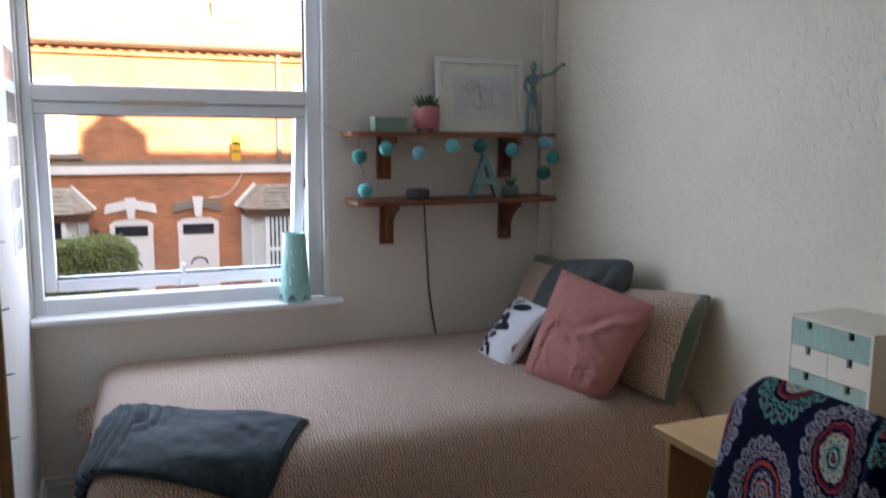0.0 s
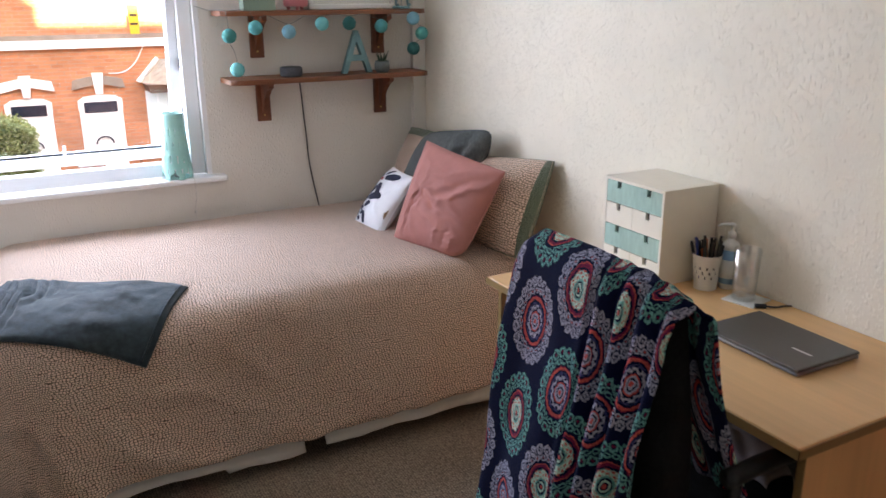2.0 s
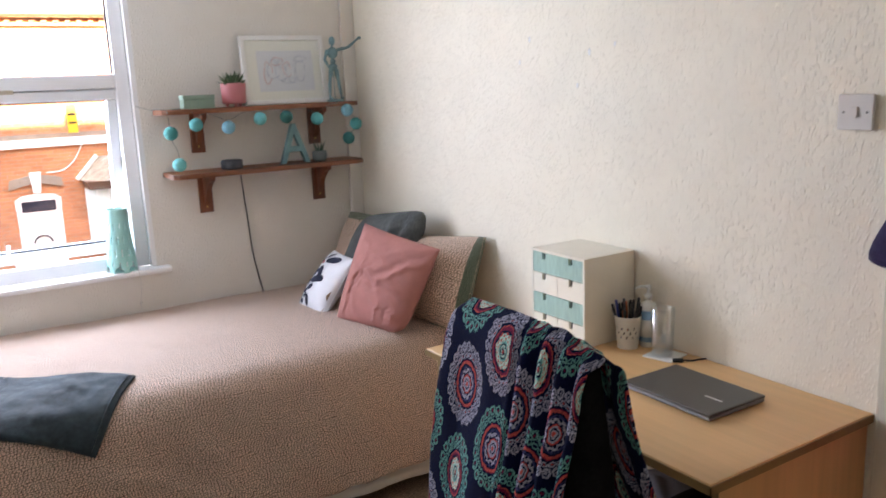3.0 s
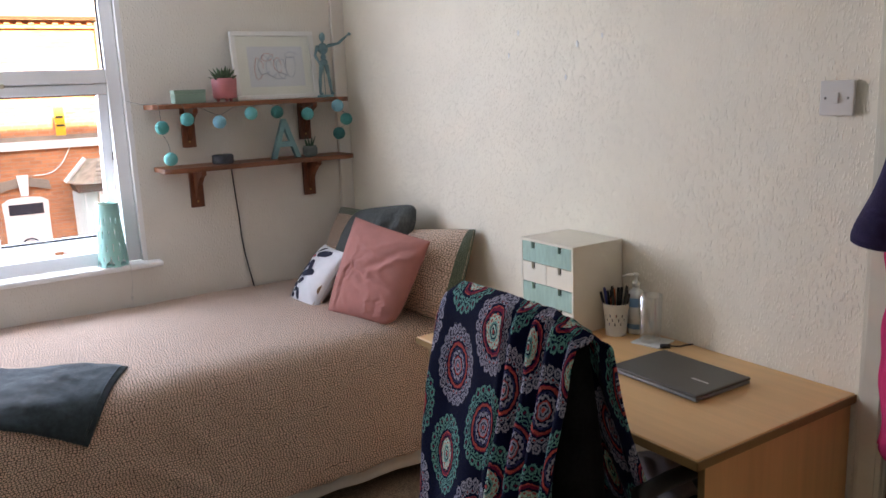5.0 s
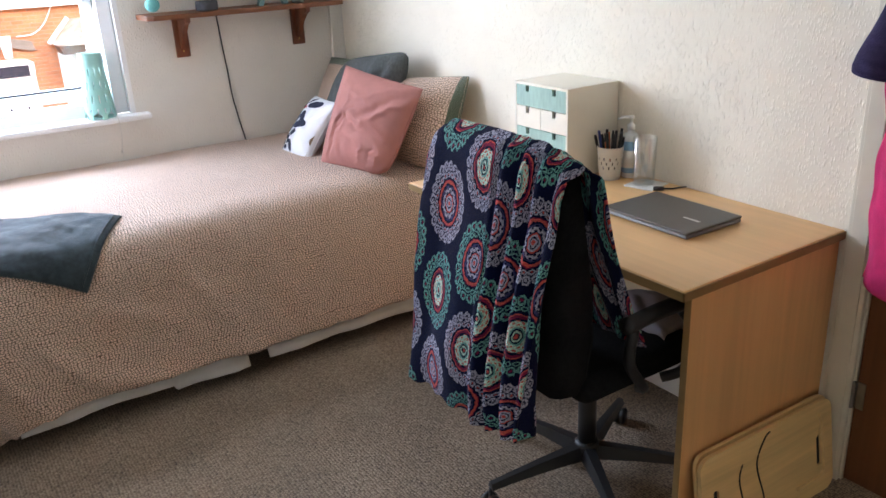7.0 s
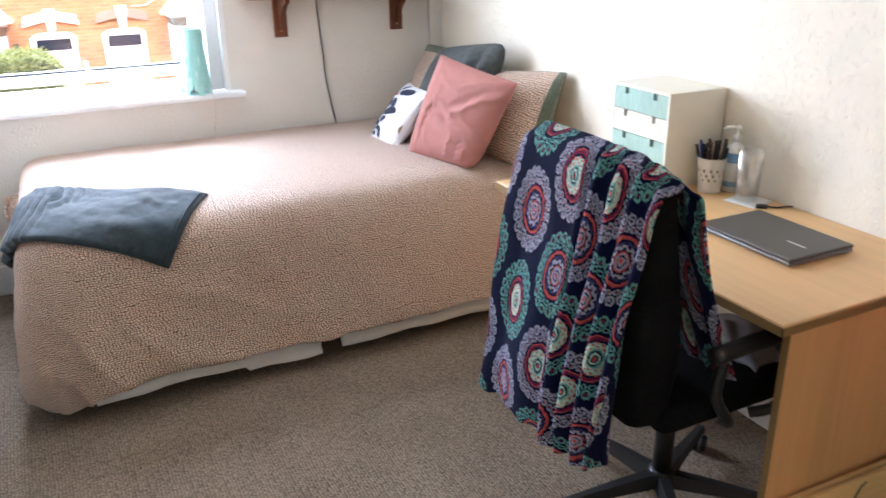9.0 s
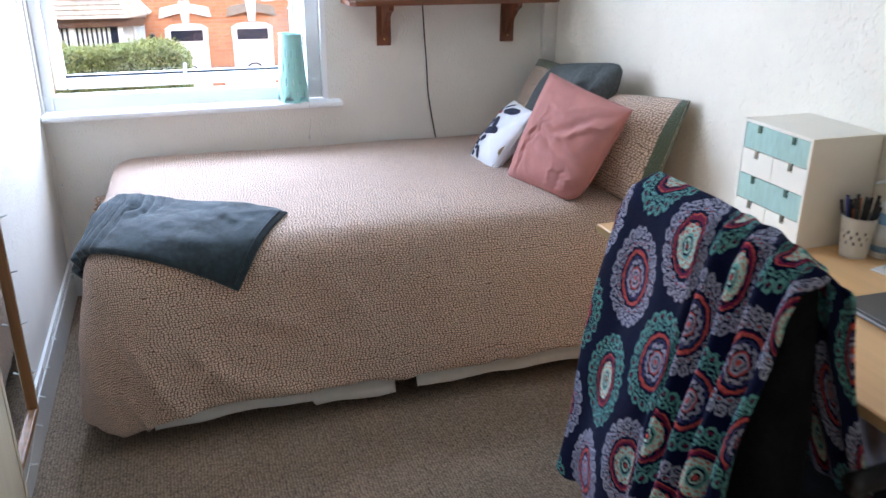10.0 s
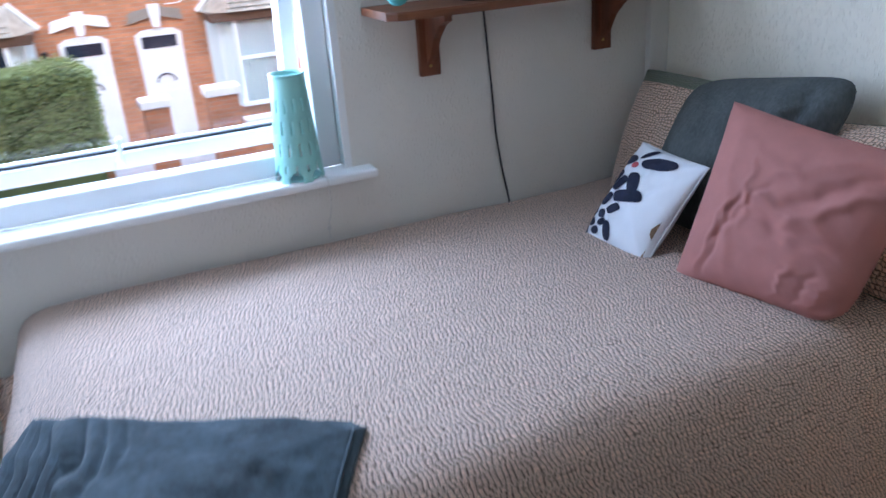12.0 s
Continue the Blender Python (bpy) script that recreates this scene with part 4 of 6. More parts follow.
wall_shelf(1.470, 2.434, 3.560, 1.524, (1.660, 2.254), "upper dark stained pine shelf on two wooden brackets")
S1, S2 = 1.5245, 1.2385

# upper shelf: sage box, succulent, framed drawing, jointed figure
th = tagged(empty("storage_box", pose(1.644, 3.63, S1)), "small sage green card box on the upper shelf", "box")
part("body", box(-0.070, 0.070, -0.035, 0.035, 0, 0.042, 0.002), SAGE, th)
part("lid", box(-0.072, 0.072, -0.037, 0.037, 0.0425, 0.060, 0.002), SAGE, th)

th = tagged(empty("succulent", pose(1.815, 3.625, S1)), "green succulent in a pink three-footed pot", "plant")
pot = part("pot", turned([(0, 0.014), (0.049, 0.014), (0.054, 0.020), (0.058, 0.104), (0.055, 0.108), (0.051, 0.104), (0.049, 0.085), (0, 0.085)], 36), POTPINK, th, "pink glazed pot", True)
for k in range(3):
    a = 2.1 * k + 0.4
    part("foot", turned([(0, 0), (0.007, 0), (0.009, 0.0139), (0, 0.0139)], 10), POTPINK, pot, m=pose(0.034 * math.cos(a), 0.034 * math.sin(a), 0))
random.seed(11)
for k in range(34):
    a, tilt = k * 2.399, 0.45 + 1.05 * (k / 34)
    ln = 0.052 + 0.030 * random.random() * (0.5 + k / 34)
    bm = bmesh.new()
    d = Vector((math.cos(a) * math.sin(tilt), math.sin(a) * math.sin(tilt), math.cos(tilt)))
    side = Vector((-math.sin(a), math.cos(a), 0))
    up = d.cross(side)
    rings = []
    for j in range(6):
        t = j / 5
        w = 0.0105 * math.sin(math.pi * min(1, 0.25 + 0.75 * t)) ** 0.8 + 0.0008
        c = Vector((0, 0, 0.090)) + d * ln * t + Vector((0, 0, 0.014 * t * t))
        rings.append([bm.verts.new(c + side * w * math.cos(q) + up * w * 0.45 * math.sin(q)) for q in (0, 1.26, 2.51, 3.77, 5.03)])
    for p, q in zip(rings, rings[1:]):
        for j in range(5):
            bm.faces.new((p[j], p[(j + 1) % 5], q[(j + 1) % 5], q[j]))
    bm.faces.new(rings[-1])
    bm.faces.new(rings[0])
    part("leaf", bm, LEAF, th, "", True)

th = tagged(empty("picture_frame", pose(2.098, 3.665, S1) @ pose(0, 0, 0, -7, 0, 0)), "white framed line drawing leaning on the wall", "picture")
PW, PH = 0.213, 0.326
for x0, x1, z0, z1 in ((-PW, PW, 0, 0.022), (-PW, PW, PH - 0.022, PH), (-PW, -PW + 0.022, 0.0222, PH - 0.0222), (PW - 0.022, PW, 0.0222, PH - 0.0222)):
    part("frame_rail", box(x0, x1, -0.012, 0.012, z0, z1, 0.003), FRAMEWHITE, th)
part("mount", box(-PW + 0.018, PW - 0.018, 0.000, 0.004, 0.018, PH - 0.018), MOUNT, th, "cream card mount")
dr = part("drawing", box(-0.135, 0.150, -0.0015, -0.0005, 0.062, 0.255), PAPER, th, "pale paper with loose looping lines")
random.seed(21)
for k, (cx, cz, rx, rz) in enumerate(((-0.085, 0.150, 0.022, 0.05), (-0.055, 0.165, 0.030, 0.045), (-0.02, 0.155, 0.024, 0.05), (0.012, 0.165, 0.020, 0.035), (0.03, 0.150, 0.026, 0.045), (0.08, 0.16, 0.030, 0.048), (-0.035, 0.205, 0.03, 0.018), (0.085, 0.215, 0.028, 0.012), (0.02, 0.112, 0.032, 0.015))):
    pts = [(cx + rx * math.cos(a) * (1 + 0.18 * math.sin(2 * a + k)), -0.0022, cz + rz * math.sin(a) * (1 + 0.15 * math.cos(3 * a + k))) for a in [j * 0.27 for j in range(22)]]
    part("pen_line", rod(pts, 0.0016, 4), INKPINK if k % 3 == 0 else INK, dr)
g = part("glazing", box(-PW + 0.0225, PW - 0.0225, -0.0075, -0.006, 0.0225, PH - 0.0225), PANE, th, "picture glass")
g.visible_shadow = False


def jointed_figure():
    bm = turned([(0, 0), (0.040, 0), (0.042, 0.004), (0.040, 0.012), (0, 0.012)], 28)
    rod([(0, 0, 0.012), (0, 0.004, 0.14)], 0.002, 8, bm)

    def limb(a, b, r0, r1):
        a, b = Vector(a), Vector(b)
        n = 7
        pts = [a + (b - a) * k / n for k in range(n + 1)]
        rr = [r0 * (0.55 + 0.45 * math.sin(math.pi * min(1, 0.2 + 0.8 * k / n))) * (1 - k / n) + r1 * (k / n) for k in range(n + 1)]
        for k in range(n):
            rod([pts[k], pts[k + 1]], rr[k], 10, bm, rr[k + 1])
        ball(b, r1 * 1.15, u=10, v=8, bm=bm)
    ball((0, 0, 0.292), 0.017, (0.85, 0.95, 1.3), bm=bm)
    rod([(0, 0, 0.262), (0, 0, 0.28)], 0.006, 8, bm)
    ball((0, 0, 0.236), 0.027, (1, 0.7, 1.05), bm=bm)
    ball((0, 0, 0.196), 0.014, bm=bm)
    ball((0, 0, 0.170), 0.022, (1, 0.75, 0.8), bm=bm)
    limb((-0.012, 0, 0.158), (-0.022, 0.004, 0.092), 0.014, 0.007)
    limb((-0.022, 0.004, 0.092), (-0.026, 0.002, 0.026), 0.010, 0.006)
    limb((0.012, 0, 0.158), (0.022, -0.006, 0.092), 0.014, 0.007)
    limb((0.022, -0.006, 0.092), (0.034, 0, 0.026), 0.010, 0.006)
    ball((-0.026, -0.010, 0.018), 0.012, (0.7, 1.5, 0.55), bm=bm)
    ball((0.036, -0.008, 0.018), 0.012, (0.7, 1.5, 0.55), bm=bm)
    limb((0.027, 0, 0.250), (0.085, -0.004, 0.262), 0.010, 0.006)
    limb((0.085, -0.004, 0.262), (0.135, -0.008, 0.300), 0.008, 0.0045)
    ball((0.146, -0.010, 0.306), 0.009, (1.2, 0.5, 0.8), bm=bm)
    limb((-0.027, 0, 0.250), (-0.046, -0.004, 0.205), 0.010, 0.006)
    limb((-0.046, -0.004, 0.205), (-0.030, -0.02, 0.162), 0.008, 0.0045)
    ob = part("drawing_mannequin", bm, MANNEQUIN, None, "", True, pose(2.326, 3.615, S1))
    return tagged(ob, "teal stained wooden jointed drawing mannequin, one arm raised", "mannequin")


jointed_figure()

# lower shelf: loudspeaker, block letter, cactus
th = tagged(empty("smart_speaker", pose(1.778, 3.63, S2)), "low grey fabric covered loudspeaker on the lower shelf", "speaker")
bm = turned([(0, 0), (0.046, 0), (0.050, 0.005), (0.050, 0.036), (0.047, 0.0405), (0, 0.0405)], 36)
part("body", bm, FABRICGREY, th, "", True)
part("top_disc", turned([(0, 0.0406), (0.044, 0.0406), (0.043, 0.0425), (0, 0.0425)], 36), BLACK, th, "black top plate", True)
cab = tagged(part("power_cable", rod(bezier([(1.85, 3.742, 1.236), (1.855, 3.742, 1.16), (1.862, 3.741, 1.05), (1.870, 3.742, 0.95), (1.876, 3.741, 0.83), (1.892, 3.742, 0.72), (1.905, 3.741, 0.65), (1.918, 3.740, 0.575)], 6), 0.0032, 8), BLACK, None, "", True), "thin black power cable hanging down the wall", "cable")

curve = bpy.data.curves.new("letter", "FONT")
curve.body, curve.size, curve.extrude, curve.bevel_depth = "A", 0.268, 0.014, 0.0015
tmp = bpy.data.objects.new("tmp", curve)
scene.collection.objects.link(tmp)
bpy.context.view_layer.update()
me = bpy.data.meshes.new_from_object(tmp.evaluated_get(bpy.context.evaluated_depsgraph_get()))
bpy.data.objects.remove(tmp)
xs, ys = [v.co.x for v in me.vertices], [v.co.y for v in me.vertices]
for v in me.vertices:
    v.co = ((v.co.x - min(xs)) / (max(xs) - min(xs)) * 0.152 - 0.076, v.co.z, (v.co.y - min(ys)) / (max(ys) - min(ys)) * 0.192)
me.materials.clear()
me.materials.append(TEALDUST)
tagged(new("block_letter", me), "dusty teal block letter A standing on the shelf", "letter").matrix_basis = pose(2.092, 3.62, S2 + 0.0005)

th = tagged(empty("cactus", pose(2.213, 3.60, S2)), "small dark cactus in a grey concrete pot", "plant")
part("pot", turned([(0, 0), (0.026, 0), (0.036, 0.016), (0.037, 0.040), (0.031, 0.053), (0.027, 0.053), (0.027, 0.045), (0, 0.045)], 28), POTGREY, th, "round grey concrete pot", True)
random.seed(3)
for k in range(9):
    a, t = k * 0.7, 0.1 + 0.5 * (k % 3) / 2
    bm = rod([(0.010 * math.cos(a), 0.010 * math.sin(a), 0.044), (0.018 * math.cos(a), 0.018 * math.sin(a), 0.065), (0.020 * math.cos(a) * (1 + t), 0.02 * math.sin(a) * (1 + t), 0.080 + 0.01 * (k % 3))], 0.006, 7, None, 0.001)
    part("leaf", bm, CACTUS, th, "", True)

# string of cotton balls along the upper shelf
ls = tagged(empty("ball_garland", pose(1.95, 3.55, S1)), "string of teal cotton balls draped along the upper shelf", "garland")
inv = ls.matrix_basis.inverted()
BALLS = ((1.492, 3.548, 1.424, 3), (1.516, 3.548, 1.284, 1), (1.606, 3.548, 1.455, 2), (1.752, 3.548, 1.435, 0), (1.905, 3.548, 1.466, 1), (2.034, 3.548, 1.466, 4), (2.190, 3.548, 1.450, 2), (2.352, 3.545, 1.482, 0), (2.396, 3.545, 1.414, 3), (2.352, 3.545, 1.346, 4))
TONES = [mat("cotton_ball_" + n, c, 0.85, scale=60, vary=0.12, bump=0.5, bump_scale=300) for n, c in (("sky", (0.15, 0.38, 0.46)), ("aqua", (0.10, 0.42, 0.42)), ("turquoise", (0.055, 0.33, 0.33)), ("jade", (0.035, 0.27, 0.25)), ("forest", (0.012, 0.13, 0.12)))]
for x, y, z, k in BALLS:
    part("cotton_ball", ball((x, y, z), 0.0305, u=24, v=16), TONES[k], ls, smooth=True, m=inv)
bm = rod(bezier([(1.40, 3.742, 1.545), (1.45, 3.70, 1.527), (1.478, 3.57, 1.529), (1.486, 3.551, 1.515), (1.490, 3.549, 1.455)], 6), 0.0011, 6)
rod(bezier([(1.492, 3.548, 1.394), (1.512, 3.548, 1.35), (1.516, 3.548, 1.314)], 5), 0.0011, 6, bm)
rod(bezier([(1.500, 3.556, 1.526), (1.58, 3.553, 1.5265), (1.606, 3.550, 1.486), (1.66, 3.553, 1.505), (1.752, 3.550, 1.468), (1.83, 3.553, 1.50), (1.905, 3.550, 1.497), (1.97, 3.553, 1.508), (2.034, 3.550, 1.497), (2.11, 3.553, 1.505), (2.190, 3.550, 1.481), (2.27, 3.553, 1.515), (2.352, 3.548, 1.513)], 5), 0.0011, 6, bm)
rod(bezier([(2.37, 3.547, 1.462), (2.392, 3.546, 1.445)], 3), 0.0011, 6, bm)
rod(bezier([(2.386, 3.546, 1.385), (2.362, 3.546, 1.372)], 3), 0.0011, 6, bm)
part("string", bm, POTGREY, ls, "thin grey string", True, inv)

# ---- on the sill: pierced aqua cone lamp with its cord ----
lamp = tagged(empty("table_lamp", pose(1.262, 3.752, WZ0)), "aqua enamel cone lamp with pierced slots on the sill", "lamp")


def cone_r(z):
    return 0.068 - 0.0215 * min(1, z / 0.285) ** 0.9


bm = bmesh.new()
nk, nz = 78, 58
grid = [[bm.verts.new((cone_r(0.285 * j / nz) * math.cos(2 * math.pi * k / nk), cone_r(0.285 * j / nz) * math.sin(2 * math.pi * k / nk), 0.285 * j / nz)) for k in range(nk)] for j in range(nz + 1)]
for j in range(nz):
    for k in range(nk):
        row, off = j // 12, j % 12
        slot = (k + 3 * (row % 2)) % 6
        hole = row < 4 and 2 < off < 10 and slot == 0 and j > 5
        arch = j < 7 and (k % 12) in (2, 3, 4, 5, 6, 7, 8) and j < 6 - abs((k % 12) - 5) * 0.8
        if not hole and not arch:
            bm.faces.new((grid[j][k], grid[j][(k + 1) % nk], grid[j + 1][(k + 1) % nk], grid[j + 1][k]))
shade = part("shade", bm, TEAL, lamp, "pierced aqua cone", True)
thicken(shade, 0.0022)
part("rim", turned([(0.0445, 0.2852), (0.0485, 0.2852), (0.0485, 0.289), (0.0445, 0.289), (0.0445, 0.2852)], 48), TEAL, shade, "", True)
part("base_tray", turned([(0, 0.001), (0.058, 0.001), (0.058, 0.006), (0, 0.006)], 40), TEAL, lamp)
part("bulb_holder", turned([(0, 0.0062), (0.016, 0.0062), (0.016, 0.05), (0.022, 0.08), (0.0, 0.115)], 20), WHITEPLASTIC, lamp, "white bulb holder", True)
bm = rod(bezier([(0.05, -0.035, 0.004), (0.056, -0.0645, 0.003), (0.058, -0.068, -0.02), (0.059, -0.06, -0.09), (0.060, -0.008, -0.16), (0.062, -0.006, -0.20)], 6), 0.0016, 6)
ball((0.061, -0.0075, -0.165), 0.006, (1, 1, 1.6), 10, 8, bm)
part("cord", bm, STRING, lamp, "thin white cord over the sill", True)

# ---- mirror, shelf unit, photos and fairy lights on the west wall ----
MZ0, MZ1, MY0, MY1 = 0.166, 1.50, 2.13, 2.51
th = tagged(empty("wall_mirror", pose(XL, 2.32, MZ0)), "tall mirror in a narrow oak frame on the wall", "mirror")
inv = th.matrix_basis.inverted()
for y0, y1, z0, z1 in ((MY0, MY0 + 0.022, MZ0, MZ1), (MY1 - 0.022, MY1, MZ0, MZ1), (MY0 + 0.0222, MY1 - 0.0222, MZ0, MZ0 + 0.022), (MY0 + 0.0222, MY1 - 0.0222, MZ1 - 0.022, MZ1)):
    part("frame_rail", box(XL + 0.001, XL + 0.040, y0, y1, z0, z1, 0.004), OAK, th, m=inv)
part("mirror_glass", box(XL + 0.018, XL + 0.026, MY0 + 0.018, MY1 - 0.018, MZ0 + 0.018, MZ1 - 0.018), MIRROR, th, "silvered mirror glass", m=inv)
th = tagged(empty("shelf_unit", pose(0.275, 1.75, 0)), "low whitewashed pine unit against the wall", "shelf unit")
part("side_panel", box(-0.008, 0.032, 0.338, 0.36, 0, 0.74, 0.002), PINE, th)
part("side_panel", box(-0.008, 0.032, -0.36, -0.338, 0, 0.74, 0.002), PINE, th)
part("top_panel", box(-0.008, 0.036, -0.362, 0.362, 0.7402, 0.758, 0.002), PINE, th)
part("front_panel", box(0.014, 0.030, -0.3375, 0.3375, 0.002, 0.738, 0.002), PINE, th)

random.seed(8)
for k in range(5):
    z1 = 1.80 - 0.147 * k
    y0 = 3.40 - 0.010 * k
    th = tagged(empty("photo_strip", pose(XL, y0, z1)), "small glossy photo prints taped to the wall", "photo", group="photos on the wall")
    for j in range(3):
        a = part("print", box(0.0006, 0.0016, j * 0.098, j * 0.098 + 0.092, -0.135, 0.0), WHITEPLASTIC, th, "white bordered print")
        part("picture_area", box(0.0018, 0.0022, j * 0.098 + 0.006, j * 0.098 + 0.086, -0.112, -0.006), PHOTO, a, "warm brown blurred picture")

fl = tagged(empty("fairy_lights", pose(XL + 0.02, YW - 0.02, 0.2)), "clear fairy lights strung round window, corner and skirting", "string lights")
inv = fl.matrix_basis.inverted()
wire = bezier([(WX0 + 0.004, YW + 0.030, 2.28), (WX0 + 0.006, YW + 0.030, 1.9), (WX0 + 0.004, YW + 0.028, 1.5), (WX0 + 0.007, YW + 0.029, 1.1), (WX0 + 0.006, YW + 0.010, 0.83), (XL + 0.012, YW - 0.066, 0.80), (XL + 0.008, YW - 0.012, 0.74), (XL + 0.020, YW - 0.008, 0.58), (XL + 0.008, YW - 0.010, 0.42), (XL + 0.024, YW - 0.012, 0.28), (XL + 0.022, YW - 0.03, 0.172), (XL + 0.018, 3.4, 0.169), (XL + 0.021, 3.0, 0.168), (XL + 0.020, 2.7, 0.169), (XL + 0.030, 2.52, 0.15), (XL + 0.034, 2.3, 0.12), (XL + 0.026, 2.15, 0.10)], 8)
part("wire", rod(wire, 0.0013, 5), STRING, fl, "thin clear wire", True, inv)
random.seed(15)
for k in range(6, len(wire), 6):
    d = Vector((0.5 + random.random() * 0.5, random.uniform(-0.6, 0.1), random.uniform(-0.3, 0.4))).normalized()
    part("bulb", rod([wire[k], wire[k] + d * 0.012, wire[k] + d * 0.022], 0.0022, 6, None, 0.003), BULB, fl, smooth=True, m=inv)
for k in range(7):
    z = 0.30 + 0.16 * k
    d = Vector((0.7, 0.5 - 0.2 * (k % 3), 0.1 * (k % 2)))
    p = Vector((XL + 0.041, MY1 - 0.011 - 0.004 * (k % 2), z))
    part("bulb", rod([p, p + d * 0.014, p + d * 0.026], 0.0022, 6, None, 0.003), BULB, fl, smooth=True, m=inv)
part("wire", rod(bezier([(XL + 0.030, 2.515, 0.16)] + [(XL + 0.0415, MY1 - 0.011 - 0.004 * (k % 2), 0.24 + 0.16 * k) for k in range(8)], 5), 0.0013, 5), STRING, fl, "thin clear wire", True, inv)

# ---- the desk ----
desk = tagged(empty("desk", pose(2.19, 1.515, 0)), "beech laminate desk against the textured wall", "desk")
inv = desk.matrix_basis.inverted()
DX0, DX1, DYA, DYB, DT = 1.880, XR - 0.004, 0.932, 2.103, 0.734
part("desktop", box(DX0 + 0.003, DX1, DYA + 0.003, DYB - 0.003, DT - 0.025, DT, 0.004, 3), DESKWOOD, desk, "beech laminate top", m=inv)
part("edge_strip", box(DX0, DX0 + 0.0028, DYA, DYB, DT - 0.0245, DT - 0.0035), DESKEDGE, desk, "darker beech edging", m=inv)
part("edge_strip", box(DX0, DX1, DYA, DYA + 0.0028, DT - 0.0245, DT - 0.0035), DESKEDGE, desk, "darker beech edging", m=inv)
for y0, y1 in ((DYA + 0.012, DYA + 0.030), (DYB - 0.030, DYB - 0.012)):
    part("side_panel", box(DX0 + 0.042, DX1 - 0.004, y0, y1, 0.001, DT - 0.032, 0.0015), DESKSIDE, desk, m=inv)
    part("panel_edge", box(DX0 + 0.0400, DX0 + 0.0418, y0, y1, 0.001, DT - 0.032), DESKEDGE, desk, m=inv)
    part("spacer", box(DX0 + 0.10, DX0 + 0.16, y0 + 0.002, y1 - 0.002, DT - 0.0318, DT - 0.0252), STEEL, desk, "steel fixing plate", m=inv)
part("back_panel", box(DX1 - 0.10, DX1 - 0.084, DYA + 0.0305, DYB - 0.0305, 0.40, DT - 0.0255), DESKSIDE, desk, m=inv)

# two bamboo lap trays leaning on the desk's side
def lap_tray(m, label):
    th = tagged(empty("lap_tray", m), label, "tray", group="trays beside the desk")
    w, h, r = 0.262, 0.272, 0.035

    def rounded(x0, x1, z0, z1, rr, n=6):
        out = []
        for cx, cz, a0 in ((x1 - rr, z1 - rr, 0), (x0 + rr, z1 - rr, 90), (x0 + rr, z0 + rr, 180), (x1 - rr, z0 + rr, 270)):
            out += [(cx + rr * math.cos(radians(a0 + 90 * k / n)), cz + rr * math.sin(radians(a0 + 90 * k / n))) for k in range(n + 1)]
        return out
    bm = bmesh.new()
    loops = [rounded(-w, w, 0, h, r), [(x + 0.006 * math.sin(z * 60), z) for x, z in rounded(-w + 0.045, -w + 0.064, 0.085, 0.175, 0.0078)], [(x - 0.006 * math.sin(z * 60), z) for x, z in rounded(w - 0.074, w - 0.055, 0.085, 0.175, 0.0078)]]
    edges = []
    for lp in loops:
        vs = [bm.verts.new((x, 0, z)) for x, z in lp]
        edges += [bm.edges.new((vs[i], vs[(i + 1) % len(vs)])) for i in range(len(vs))]
    bmesh.ops.triangle_fill(bm, edges=edges, use_beauty=True, use_dissolve=False, normal=(0, -1, 0))
    geo = bmesh.ops.extrude_face_region(bm, geom=bm.faces[:])
    bmesh.ops.translate(bm, verts=[v for v in geo["geom"] if isinstance(v, bmesh.types.BMVert)], vec=(0, 0.011, 0))
    board = part("board", bm, BAMBOO, th, "bamboo board with slotted handles")
    # near-black inlay stands in for the slot's shadow
    for x in (-w + 0.0545, w - 0.0645):
        part("slot_shade", box(x - 0.016, x + 0.016, 0.006, 0.009, 0.078, 0.182), DARK, board, "dark inlay for the shade in the handle slot")
    line = [(-0.03, -0.001, 0.01), (-0.035, -0.001, 0.09), (-0.055, -0.001, 0.17), (-0.050, -0.001, 0.21), (-0.020, -0.001, 0.25), (0.0, -0.001, 0.26)]
    part("groove", rod(bezier(line, 6), 0.0022, 6), DARK, board, "routed dark groove", True)
    part("groove", rod(bezier([(-0.115, -0.001, 0.01), (-0.115, -0.001, 0.10), (-0.125, -0.001, 0.17), (-0.110, -0.001, 0.21)], 6), 0.0022, 6), DARK, board, "routed dark groove", True)
    rim = bezier([(0.20, -0.003, 0.24), (0.212, -0.003, 0.21), (0.205, -0.003, 0.18), (0.215, -0.003, 0.09), (0.20, -0.003, 0.055), (0.10, -0.003, 0.05)], 6)
    part("rim", rod(rim, 0.0045, 8), BAMBOO, board, "raised bamboo rim", True)
    return th


lap_tray(Matrix.Translation((2.212, 0.875, 0.002)) @ pose(0, 0, 0, -9, 0, -1.5), "bamboo lap tray leaning against the desk's side")
lap_tray(Matrix.Translation((2.206, 0.8555, 0.002)) @ pose(0, 0, 0, -9, 0, -1.5), "front bamboo lap tray with slotted handles, leaning")

# mini chest of drawers
CX0, CX1, CY0, CY1 = 2.279, XR - 0.006, 1.760, 2.028
chest = tagged(empty("mini_chest", pose(2.39, 1.894, DT)), "cream mini drawer chest with mint papered drawer fronts", "drawer unit")
inv = chest.matrix_basis.inverted()
H = 0.297
part("side_panel", box(CX0, CX1, CY0, CY0 + 0.009, DT + 0.0005, DT + H, 0.001), CARD, chest, m=inv)
part("side_panel", box(CX0, CX1, CY1 - 0.009, CY1, DT + 0.0005, DT + H, 0.001), CARD, chest, m=inv)
part("top_panel", box(CX0, CX1, CY0 + 0.0092, CY1 - 0.0092, DT + H - 0.009, DT + H, 0.001), CARD, chest, m=inv)
